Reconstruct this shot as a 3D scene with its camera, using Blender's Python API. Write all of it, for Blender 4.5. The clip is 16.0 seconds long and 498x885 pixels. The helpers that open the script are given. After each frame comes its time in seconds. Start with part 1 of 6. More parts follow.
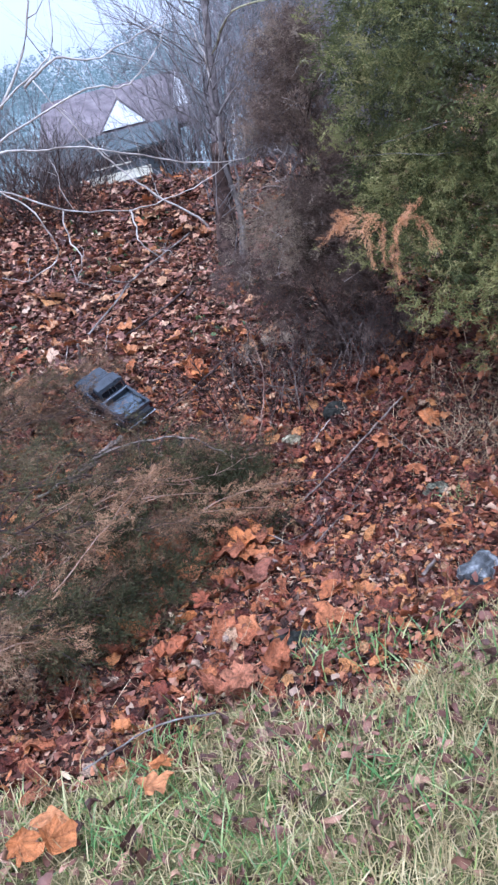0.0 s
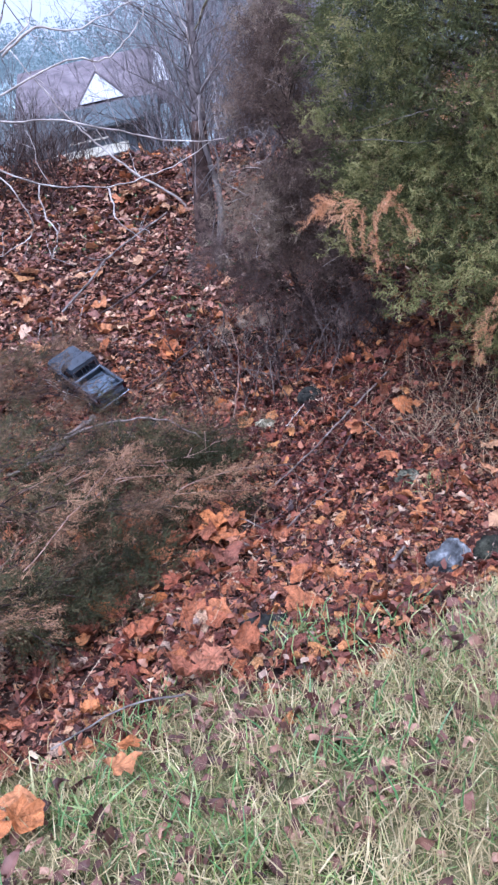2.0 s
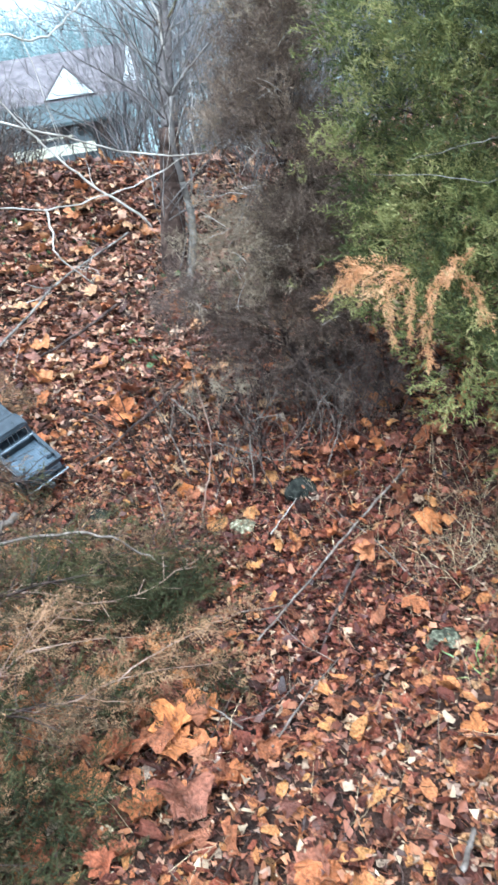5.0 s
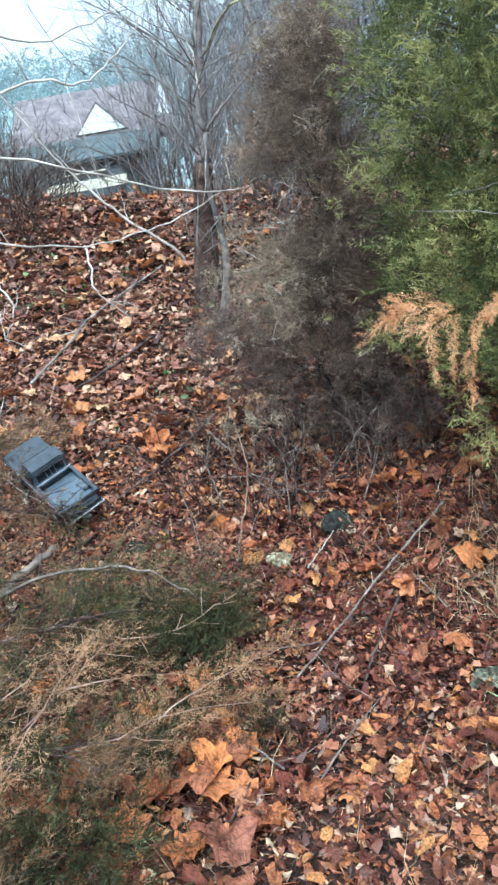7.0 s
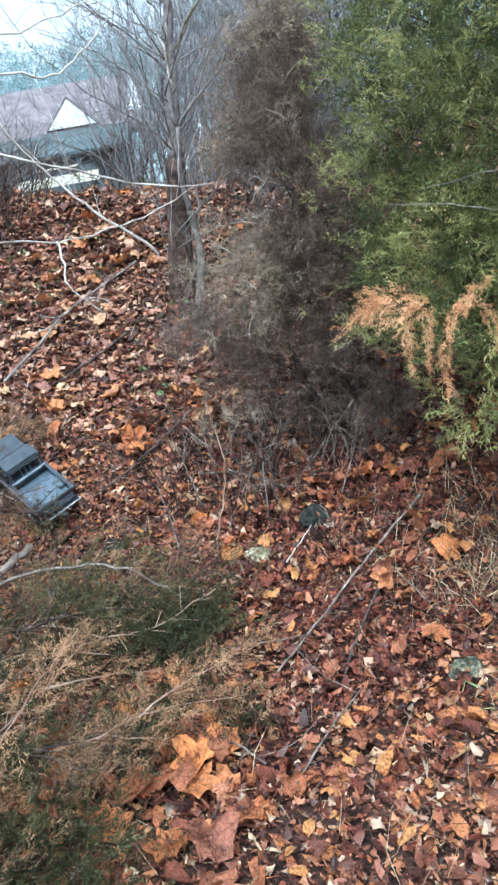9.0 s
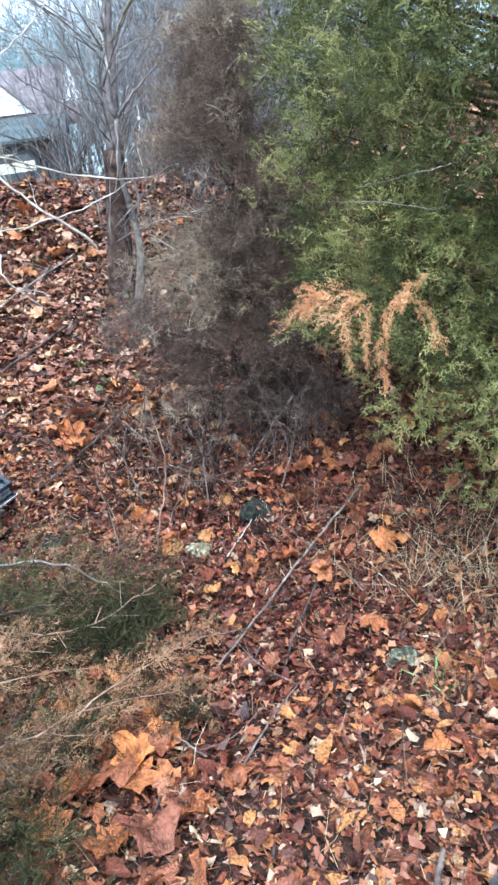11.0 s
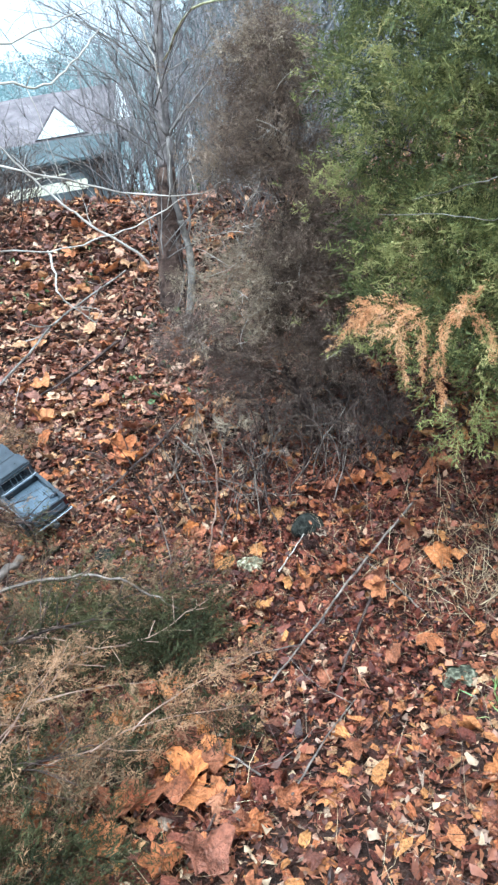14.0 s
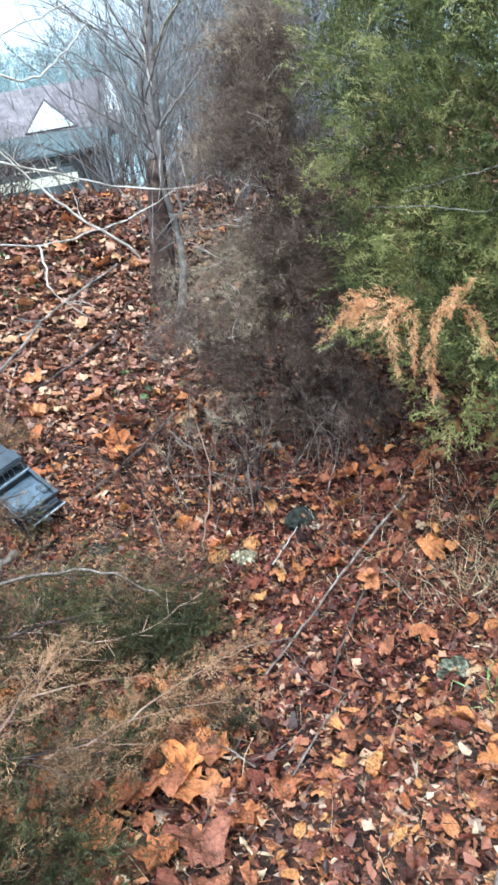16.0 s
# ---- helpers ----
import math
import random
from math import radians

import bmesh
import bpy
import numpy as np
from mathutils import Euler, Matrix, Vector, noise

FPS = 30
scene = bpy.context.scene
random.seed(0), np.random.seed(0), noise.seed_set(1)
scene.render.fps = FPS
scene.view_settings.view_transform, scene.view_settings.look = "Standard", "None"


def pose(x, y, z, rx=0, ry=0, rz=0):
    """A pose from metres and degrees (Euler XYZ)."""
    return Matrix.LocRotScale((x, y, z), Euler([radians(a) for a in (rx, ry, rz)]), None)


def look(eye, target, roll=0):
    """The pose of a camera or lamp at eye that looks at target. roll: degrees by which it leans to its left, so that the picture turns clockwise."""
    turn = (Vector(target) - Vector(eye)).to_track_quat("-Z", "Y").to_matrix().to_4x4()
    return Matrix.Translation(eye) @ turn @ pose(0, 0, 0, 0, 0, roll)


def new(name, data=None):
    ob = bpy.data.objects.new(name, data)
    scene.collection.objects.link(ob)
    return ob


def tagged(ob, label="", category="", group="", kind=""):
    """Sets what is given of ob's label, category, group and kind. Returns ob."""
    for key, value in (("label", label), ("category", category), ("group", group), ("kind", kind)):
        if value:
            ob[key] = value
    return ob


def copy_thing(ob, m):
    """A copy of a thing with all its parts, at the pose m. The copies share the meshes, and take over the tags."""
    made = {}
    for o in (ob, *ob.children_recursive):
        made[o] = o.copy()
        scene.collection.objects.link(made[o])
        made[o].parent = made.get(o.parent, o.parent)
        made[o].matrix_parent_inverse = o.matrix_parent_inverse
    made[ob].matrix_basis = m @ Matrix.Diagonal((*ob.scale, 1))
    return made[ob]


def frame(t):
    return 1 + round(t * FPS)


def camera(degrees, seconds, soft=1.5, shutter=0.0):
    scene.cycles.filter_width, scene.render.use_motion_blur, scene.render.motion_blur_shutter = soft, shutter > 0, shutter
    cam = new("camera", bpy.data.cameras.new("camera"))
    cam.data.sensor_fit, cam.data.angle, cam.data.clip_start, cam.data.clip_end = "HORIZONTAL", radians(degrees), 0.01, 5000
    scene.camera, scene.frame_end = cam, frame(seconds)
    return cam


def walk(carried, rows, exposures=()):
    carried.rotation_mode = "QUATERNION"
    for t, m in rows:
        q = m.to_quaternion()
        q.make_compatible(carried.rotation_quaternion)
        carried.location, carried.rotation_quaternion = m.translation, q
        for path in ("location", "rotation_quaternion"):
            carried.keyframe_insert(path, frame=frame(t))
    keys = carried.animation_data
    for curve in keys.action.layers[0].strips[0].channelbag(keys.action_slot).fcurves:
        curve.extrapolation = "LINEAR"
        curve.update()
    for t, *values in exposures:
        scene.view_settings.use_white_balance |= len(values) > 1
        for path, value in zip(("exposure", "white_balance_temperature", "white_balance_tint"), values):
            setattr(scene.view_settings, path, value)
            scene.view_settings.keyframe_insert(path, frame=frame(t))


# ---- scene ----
cam = camera(36.65, 16.0, soft=2.5, shutter=0.5)
PATH = [
    (0, (0.000, 0.000, 1.500), (-0.000, 1.854, 0.751), -9.00),
    (0.5, (-0.000, -0.004, 1.501), (0.031, 1.846, 0.741), -8.77),
    (1, (-0.002, -0.003, 1.501), (0.051, 1.842, 0.731), -8.28),
    (1.5, (-0.004, 0.000, 1.501), (0.054, 1.837, 0.712), -7.58),
    (2, (-0.008, 0.003, 1.502), (0.060, 1.835, 0.702), -6.76),
    (2.5, (0.030, 0.066, 1.505), (0.184, 1.902, 0.727), -5.52),
    (2.7, (0.046, 0.215, 1.472), (0.311, 2.039, 0.696), -5.35),
    (3, (0.146, 0.376, 1.490), (0.492, 2.091, 0.521), -6.77),
    (3.5, (0.143, 0.589, 1.496), (0.458, 2.290, 0.492), -6.74),
    (3.7, (0.086, 0.740, 1.494), (0.450, 2.496, 0.609), -3.80),
    (4, (0.048, 0.857, 1.515), (0.438, 2.610, 0.635), -2.36),
    (4.5, (0.027, 0.933, 1.523), (0.299, 2.717, 0.661), -2.56),
    (4.7, (0.025, 0.957, 1.522), (0.243, 2.760, 0.686), -3.08),
    (6.8, (-0.008, 0.987, 1.544), (0.081, 2.851, 0.824), -4.46),
    (7, (-0.008, 0.984, 1.546), (0.096, 2.844, 0.817), -4.57),
    (7.5, (-0.009, 0.988, 1.545), (0.111, 2.841, 0.803), -4.58),
    (8, (-0.007, 0.992, 1.542), (0.134, 2.828, 0.761), -4.47),
    (8.2, (-0.007, 0.993, 1.540), (0.142, 2.824, 0.750), -4.50),
    (10.3, (-0.016, 0.979, 1.543), (0.177, 2.863, 0.900), -4.87),
    (10.5, (-0.014, 0.979, 1.541), (0.229, 2.843, 0.856), -3.94),
    (11, (-0.010, 0.981, 1.538), (0.309, 2.802, 0.777), -2.92),
    (11.5, (-0.011, 0.983, 1.539), (0.331, 2.792, 0.756), -3.29),
    (12, (-0.011, 0.988, 1.540), (0.316, 2.796, 0.749), -3.88),
    (12.5, (-0.010, 0.985, 1.539), (0.305, 2.790, 0.737), -4.22),
    (13, (-0.015, 0.988, 1.540), (0.252, 2.809, 0.757), -4.31),
    (13.5, (-0.017, 0.993, 1.540), (0.212, 2.825, 0.771), -4.22),
    (14, (-0.020, 0.994, 1.544), (0.176, 2.848, 0.819), -4.48),
    (14.5, (-0.019, 0.995, 1.542), (0.185, 2.849, 0.821), -4.26),
    (15, (-0.018, 0.994, 1.539), (0.220, 2.830, 0.784), -4.16),
    (15.5, (-0.017, 0.996, 1.538), (0.229, 2.820, 0.757), -4.24),
    (16, (-0.019, 0.993, 1.544), (0.193, 2.838, 0.802), -4.70),
]
walk(cam, [(t, look(eye, target, roll)) for t, eye, target, roll in PATH],
     exposures=[(0.0, 1.06, 4890, 17), (1.5, 1.09, 4890, 22), (2.5, 1.12, 4890, 23), (3.0, 1.25, 4890, 22), (3.5, 1.42, 4800, 16), (4.0, 1.57, 4830, 9), (4.5, 1.78, 4920, -3), (7.0, 1.5, 5100, -6), (11.0, 1.69, 5060, 0), (12.0, 1.83, 5090, 1), (13.0, 1.8, 5080, -1), (14.0, 1.66, 5090, -5), (16.0, 1.66, 5140, -4)])

# ---- daylight under an even overcast sky ----
world = bpy.data.worlds.new("overcast")
scene.world = world
world.use_nodes = True
wn, wl = world.node_tree.nodes, world.node_tree.links
wn.clear()
sky = wn.new("ShaderNodeTexSky")
sky.sky_type, sky.sun_disc = "NISHITA", False
sky.sun_elevation, sky.sun_rotation = radians(66), radians(206)
sky.air_density, sky.dust_density = 1.0, 4.0
grey = wn.new("ShaderNodeHueSaturation")
grey.inputs["Saturation"].default_value = 0.2
bg = wn.new("ShaderNodeBackground")
bg.inputs["Strength"].default_value = 0.15
wout = wn.new("ShaderNodeOutputWorld")
wl.new(sky.outputs["Color"], grey.inputs["Color"])
wl.new(grey.outputs["Color"], bg.inputs["Color"])
wl.new(bg.outputs["Background"], wout.inputs["Surface"])
sun = new("sun", bpy.data.lights.new("sun", "SUN"))
sun.data.energy, sun.data.angle, sun.data.color = 1.6, radians(45), (1.0, 0.97, 0.93)
sun.matrix_world = look((-3.5, -4.2, 18), (0, 3, 0))


# ---- materials ----
def material(name, ramp, rough=0.6, by="island", grain=40.0, depth=0.4, bump=0.2, metallic=0.0, spec=0.5, sheer=0.0, blotch=6.0):
    """A procedural surface: ramp colours picked by piece (or by a broad noise), broken by grain and blotches."""
    m = bpy.data.materials.new(name)
    m.use_nodes = True
    n, l = m.node_tree.nodes, m.node_tree.links
    p = n["Principled BSDF"]
    tex = n.new("ShaderNodeTexCoord")
    cr = n.new("ShaderNodeValToRGB")
    cr.color_ramp.interpolation = "LINEAR"
    e = cr.color_ramp.elements
    while len(e) < len(ramp):
        e.new(0.5)
    for k, (at, c) in enumerate(ramp):
        e[k].position, e[k].color = at, (*c, 1)
    big = n.new("ShaderNodeTexNoise")
    big.inputs["Scale"].default_value, big.inputs["Detail"].default_value = blotch, 4
    fine = n.new("ShaderNodeTexNoise")
    fine.inputs["Scale"].default_value, fine.inputs["Detail"].default_value = grain, 6
    l.new(tex.outputs["Object"], big.inputs["Vector"])
    l.new(tex.outputs["Object"], fine.inputs["Vector"])
    if by == "island":
        src = n.new("ShaderNodeNewGeometry").outputs["Random Per Island"]
    elif by == "mix":
        own = n.new("ShaderNodeNewGeometry").outputs["Random Per Island"]
        wide = n.new("ShaderNodeMapRange")
        wide.inputs["From Min"].default_value, wide.inputs["From Max"].default_value = 0.32, 0.68
        wide.inputs["To Min"].default_value, wide.inputs["To Max"].default_value = -0.05, 0.6
        l.new(big.outputs["Fac"], wide.inputs["Value"])
        both = n.new("ShaderNodeMath")
        both.operation = "MULTIPLY_ADD"
        both.inputs[1].default_value = 0.45
        l.new(own, both.inputs[0])
        l.new(wide.outputs["Result"], both.inputs[2])
        src = both.outputs[0]
    elif by == "object":
        src = n.new("ShaderNodeObjectInfo").outputs["Random"]
    else:
        src = big.outputs["Fac"]
    l.new(src, cr.inputs["Fac"])
    mr = n.new("ShaderNodeMapRange")
    mr.inputs["From Min"].default_value, mr.inputs["From Max"].default_value = 0.3, 0.7
    mr.inputs["To Min"].default_value, mr.inputs["To Max"].default_value = 1 - depth, 1 + depth
    add = n.new("ShaderNodeMath")
    add.operation = "MULTIPLY_ADD"
    add.inputs[1].default_value = 0.5
    half = n.new("ShaderNodeMath")
    half.operation = "MULTIPLY"
    half.inputs[1].default_value = 0.5
    l.new(big.outputs["Fac"], half.inputs[0])
    l.new(fine.outputs["Fac"], add.inputs[0])
    l.new(half.outputs[0], add.inputs[2])
    l.new(add.outputs[0], mr.inputs["Value"])
    mul = n.new("ShaderNodeVectorMath")
    mul.operation = "SCALE"
    l.new(cr.outputs["Color"], mul.inputs[0])
    l.new(mr.outputs["Result"], mul.inputs["Scale"])
    l.new(mul.outputs["Vector"], p.inputs["Base Color"])
    p.inputs["Roughness"].default_value, p.inputs["Metallic"].default_value = rough, metallic
    p.inputs["Specular IOR Level"].default_value = spec
    if bump:
        b = n.new("ShaderNodeBump")
        b.inputs["Strength"].default_value, b.inputs["Distance"].default_value = bump, 0.01
        l.new(fine.outputs["Fac"], b.inputs["Height"])
        l.new(b.outputs["Normal"], p.inputs["Normal"])
    if sheer:
        t = n.new("ShaderNodeBsdfTranslucent")
        l.new(mul.outputs["Vector"], t.inputs["Color"])
        mix = n.new("ShaderNodeMixShader")
        mix.inputs["Fac"].default_value = sheer
        l.new(p.outputs["BSDF"], mix.inputs[1])
        l.new(t.outputs["BSDF"], mix.inputs[2])
        l.new(mix.outputs["Shader"], n["Material Output"].inputs["Surface"])
    return m


M_THATCH = material("lawn_thatch", [(0.3, (0.055, 0.055, 0.022)), (0.5, (0.12, 0.115, 0.048)), (0.7, (0.23, 0.205, 0.10))], 0.9, "noise", 140, 0.5, 0.9, spec=0.1, blotch=16)
M_SOIL = material("leaf_mould", [(0.3, (0.014, 0.008, 0.006)), (0.5, (0.035, 0.018, 0.013)), (0.7, (0.08, 0.042, 0.028))], 0.85, "noise", 110, 0.6, 0.9, spec=0.15, blotch=12)
LEAF_RAMP = [(0.0, (0.034, 0.013, 0.009)), (0.15, (0.100, 0.030, 0.020)), (0.30, (0.21, 0.058, 0.031)), (0.42, (0.145, 0.060, 0.043)), (0.53, (0.35, 0.115, 0.042)), (0.64, (0.26, 0.095, 0.054)), (0.75, (0.42, 0.165, 0.060)), (0.86, (0.46, 0.215, 0.075)), (0.94, (0.44, 0.27, 0.155)), (1.0, (0.34, 0.26, 0.21))]
M_LEAF = material("wet_dead_leaf", LEAF_RAMP, 0.42, "island", 190, 1.0, 1.0, spec=0.25, sheer=0.15, blotch=22)
M_BANKLEAF = material("weathered_bank_leaf", [(0.0, (0.045, 0.022, 0.019)), (0.2, (0.125, 0.054, 0.042)), (0.38, (0.28, 0.12, 0.080)), (0.5, (0.21, 0.115, 0.092)), (0.64, (0.42, 0.195, 0.115)), (0.78, (0.38, 0.215, 0.155)), (0.9, (0.52, 0.30, 0.17)), (1.0, (0.54, 0.39, 0.28))], 0.45, "island", 110, 0.6, 0.6, spec=0.25, sheer=0.15, blotch=22)
M_LEAF_ONE = material("big_dead_leaf", [(0.0, (0.18, 0.070, 0.045)), (0.2, (0.37, 0.125, 0.045)), (0.38, (0.23, 0.090, 0.055)), (0.55, (0.45, 0.160, 0.050)), (0.7, (0.36, 0.155, 0.085)), (0.84, (0.33, 0.10, 0.05)), (1.0, (0.46, 0.185, 0.070))], 0.45, "object", 16, 0.8, 1.0, spec=0.2, sheer=0.15, blotch=3)
M_CRUMB = material("dark_leaf_crumbs", [(0.0, (0.028, 0.013, 0.010)), (0.3, (0.10, 0.036, 0.023)), (0.6, (0.21, 0.077, 0.043)), (0.82, (0.34, 0.145, 0.070)), (0.94, (0.26, 0.17, 0.125)), (1.0, (0.46, 0.33, 0.21))], 0.45, "island", 90, 0.45, 0.3, blotch=14, spec=0.25)
M_LAWNLEAF = material("dark_lawn_leaf", [(0.0, (0.045, 0.022, 0.017)), (0.5, (0.125, 0.058, 0.042)), (0.82, (0.22, 0.11, 0.075)), (1.0, (0.40, 0.24, 0.15))], 0.55, "island", 90, 0.5, 0.3, spec=0.25, blotch=20)
M_GRASS = material("winter_grass", [(0.0, (0.10, 0.17, 0.042)), (0.2, (0.22, 0.33, 0.080)), (0.38, (0.37, 0.44, 0.135)), (0.55, (0.55, 0.50, 0.20)), (0.74, (0.65, 0.54, 0.27)), (0.9, (0.69, 0.58, 0.35)), (1.0, (0.30, 0.17, 0.11))], 0.4, "island", 30, 0.25, 0.0, sheer=0.3, blotch=7)
M_LUSH = material("fresh_grass", [(0.0, (0.085, 0.19, 0.055)), (0.5, (0.17, 0.30, 0.09)), (0.8, (0.33, 0.41, 0.15)), (1.0, (0.56, 0.50, 0.24))], 0.4, "island", 30, 0.25, 0.0, sheer=0.3, blotch=9)
M_STRAW = material("dry_straw", [(0.0, (0.15, 0.095, 0.052)), (0.5, (0.32, 0.22, 0.125)), (0.85, (0.47, 0.35, 0.20)), (1.0, (0.56, 0.46, 0.30))], 0.6, "island", 30, 0.3, 0.0)
M_CEDAR = material("green_cedar", [(0.0, (0.043, 0.056, 0.024)), (0.2, (0.112, 0.128, 0.044)), (0.5, (0.25, 0.25, 0.088)), (0.8, (0.40, 0.37, 0.148)), (1.0, (0.50, 0.40, 0.19))], 0.6, "mix", 25, 0.25, 0.0, sheer=0.4, blotch=6, spec=0.2)
M_DEADCEDAR = material("dead_brown_cedar", [(0.0, (0.034, 0.023, 0.018)), (0.35, (0.108, 0.075, 0.058)), (0.7, (0.23, 0.165, 0.124)), (1.0, (0.37, 0.28, 0.21))], 0.75, "mix", 25, 0.3, 0.0, sheer=0.3, blotch=4.5, spec=0.15)
M_GREYCEDAR = material("weathered_grey_cedar", [(0.0, (0.050, 0.035, 0.030)), (0.5, (0.145, 0.102, 0.085)), (1.0, (0.31, 0.23, 0.18))], 0.75, "mix", 25, 0.3, 0.0, sheer=0.25, blotch=6, spec=0.15)
M_TANCEDAR = material("tan_dead_spray", [(0.0, (0.42, 0.19, 0.08)), (0.5, (0.62, 0.32, 0.15)), (1.0, (0.72, 0.47, 0.27))], 0.65, "mix", 25, 0.25, 0.0, sheer=0.3, blotch=8)
M_FROND = material("rusty_dead_frond", [(0.0, (0.145, 0.077, 0.038)), (0.5, (0.33, 0.178, 0.091)), (1.0, (0.495, 0.302, 0.170))], 0.7, "mix", 25, 0.25, 0.0, sheer=0.2, blotch=8)
# dark red of wet mulch, also used as painted shade below the cedars
M_SHADEDMULCH = material("wet_shredded_leaves_in_shade", [(0.0, (0.020, 0.007, 0.006)), (0.4, (0.065, 0.019, 0.014)), (0.75, (0.145, 0.042, 0.026)), (0.93, (0.25, 0.085, 0.045)), (1.0, (0.36, 0.22, 0.14))], 0.4, "island", 90, 0.45, 0.3, spec=0.2, blotch=14)
M_LAWNSTRAW = material("yellowed_lawn_straw", [(0.0, (0.20, 0.15, 0.07)), (0.5, (0.44, 0.35, 0.17)), (1.0, (0.64, 0.53, 0.31))], 0.6, "mix", 30, 0.3, 0.0, sheer=0.2, blotch=7)
M_PALECEDAR = material("bleached_and_hazed_cedar_twiglets", [(0.0, (0.13, 0.095, 0.065)), (0.5, (0.25, 0.185, 0.125)), (1.0, (0.39, 0.31, 0.225))], 0.75, "mix", 25, 0.3, 0.0, sheer=0.15, blotch=7)
# darker copy of the cedar green: the crown's inner shade painted in
M_SHADECEDAR = material("shaded_inner_cedar", [(0.0, (0.028, 0.035, 0.015)), (0.5, (0.085, 0.095, 0.036)), (1.0, (0.18, 0.18, 0.066))], 0.65, "mix", 25, 0.25, 0.0, sheer=0.3, blotch=6, spec=0.15)
M_BOUGH = material("fading_cedar_bough", [(0.0, (0.012, 0.015, 0.007)), (0.3, (0.040, 0.043, 0.017)), (0.65, (0.10, 0.086, 0.037)), (1.0, (0.21, 0.145, 0.078))], 0.65, "mix", 25, 0.3, 0.0, sheer=0.15, blotch=5, spec=0.2)
M_DULLBOUGH = material("browned_cedar_bough", [(0.0, (0.045, 0.031, 0.018)), (0.5, (0.145, 0.090, 0.050)), (1.0, (0.34, 0.21, 0.125))], 0.7, "mix", 25, 0.3, 0.0, sheer=0.2, blotch=5, spec=0.2)
M_BARK = material("grey_bark", [(0.3, (0.08, 0.065, 0.055)), (0.5, (0.16, 0.135, 0.115)), (0.7, (0.30, 0.28, 0.25))], 0.8, "noise", 60, 0.35, 0.6, blotch=18)
M_BROWNBARK = material("brown_bark", [(0.3, (0.03, 0.02, 0.018)), (0.5, (0.062, 0.04, 0.034)), (0.7, (0.105, 0.07, 0.056))], 0.85, "noise", 80, 0.4, 0.8, blotch=20, spec=0.25)


def veined(m):
    """Darker ribs that fan out from the stalk along each lobe, and a mottle between them."""
    n, l = m.node_tree.nodes, m.node_tree.links
    tex = n.new("ShaderNodeTexCoord")
    wob = n.new("ShaderNodeTexNoise")
    wob.inputs["Scale"].default_value = 4.0
    xyz = n.new("ShaderNodeSeparateXYZ")
    l.new(tex.outputs["Object"], xyz.inputs[0])
    l.new(tex.outputs["Object"], wob.inputs["Vector"])

    def calc(op, a, b=None):
        k = n.new("ShaderNodeMath")
        k.operation = op
        for at, v in enumerate((a, b)):
            if v is None:
                continue
            if isinstance(v, (int, float)):
                k.inputs[at].default_value = v
            else:
                l.new(v, k.inputs[at])
        return k.outputs[0]

    turn = calc("ARCTAN2", calc("ADD", xyz.outputs["Y"], 0.12), xyz.outputs["X"])
    fan = calc("COSINE", calc("ADD", calc("MULTIPLY", turn, 6.0), calc("MULTIPLY", wob.outputs["Fac"], 1.5)))
    rib = calc("POWER", calc("ABSOLUTE", fan), 14.0)
    dim = calc("SUBTRACT", 1.08, calc("MULTIPLY", rib, 0.38))
    p = n["Principled BSDF"]
    was = p.inputs["Base Color"].links[0].from_socket
    mul = n.new("ShaderNodeVectorMath")
    mul.operation = "SCALE"
    l.new(was, mul.inputs[0])
    l.new(dim, mul.inputs["Scale"])
    l.new(mul.outputs["Vector"], p.inputs["Base Color"])


veined(M_LEAF_ONE)
M_DULLBARK = material("pinkish_grey_bark", [(0.3, (0.10, 0.083, 0.08)), (0.5, (0.155, 0.13, 0.125)), (0.7, (0.21, 0.185, 0.18))], 0.9, "noise", 60, 0.4, 0.8, spec=0.15, blotch=14)
M_RUSTBARK = material("rust_brown_bark", [(0.3, (0.024, 0.015, 0.012)), (0.5, (0.06, 0.037, 0.029)), (0.7, (0.12, 0.08, 0.062))], 0.9, "noise", 60, 0.6, 1.0, spec=0.2, blotch=16)
M_YELLOWLEAF = material("pale_yellow_leaf", [(0.0, (0.38, 0.155, 0.062)), (0.5, (0.41, 0.20, 0.095)), (1.0, (0.39, 0.235, 0.13))], 0.55, "object", 9, 0.7, 0.9, spec=0.2, sheer=0.15, blotch=3)
veined(M_YELLOWLEAF)
M_ORANGELEAF = material("bright_orange_leaf", [(0.0, (0.37, 0.135, 0.045)), (0.5, (0.42, 0.165, 0.058)), (1.0, (0.40, 0.185, 0.085))], 0.5, "object", 9, 0.6, 0.9, spec=0.2, sheer=0.15, blotch=3)
veined(M_ORANGELEAF)
M_SPRIG = material("small_green_sprig", [(0.0, (0.035, 0.06, 0.02)), (0.6, (0.075, 0.12, 0.04)), (1.0, (0.15, 0.19, 0.07))], 0.5, "island", 40, 0.3, 0.0, sheer=0.15, blotch=9)
# pale blue-green: distance haze is painted into the hill's own colour
M_FARHILL = material("hazed_far_hillside", [(0.3, (0.22, 0.28, 0.285)), (0.5, (0.25, 0.315, 0.32)), (0.7, (0.285, 0.35, 0.355))], 0.9, "noise", 0.8, 0.25, 0.0, blotch=0.15)
M_MOSSBARK = material("mossy_pale_bark", [(0.3, (0.17, 0.15, 0.09)), (0.5, (0.33, 0.30, 0.17)), (0.7, (0.47, 0.45, 0.38))], 0.8, "noise", 60, 0.3, 0.4, spec=0.2, blotch=12)
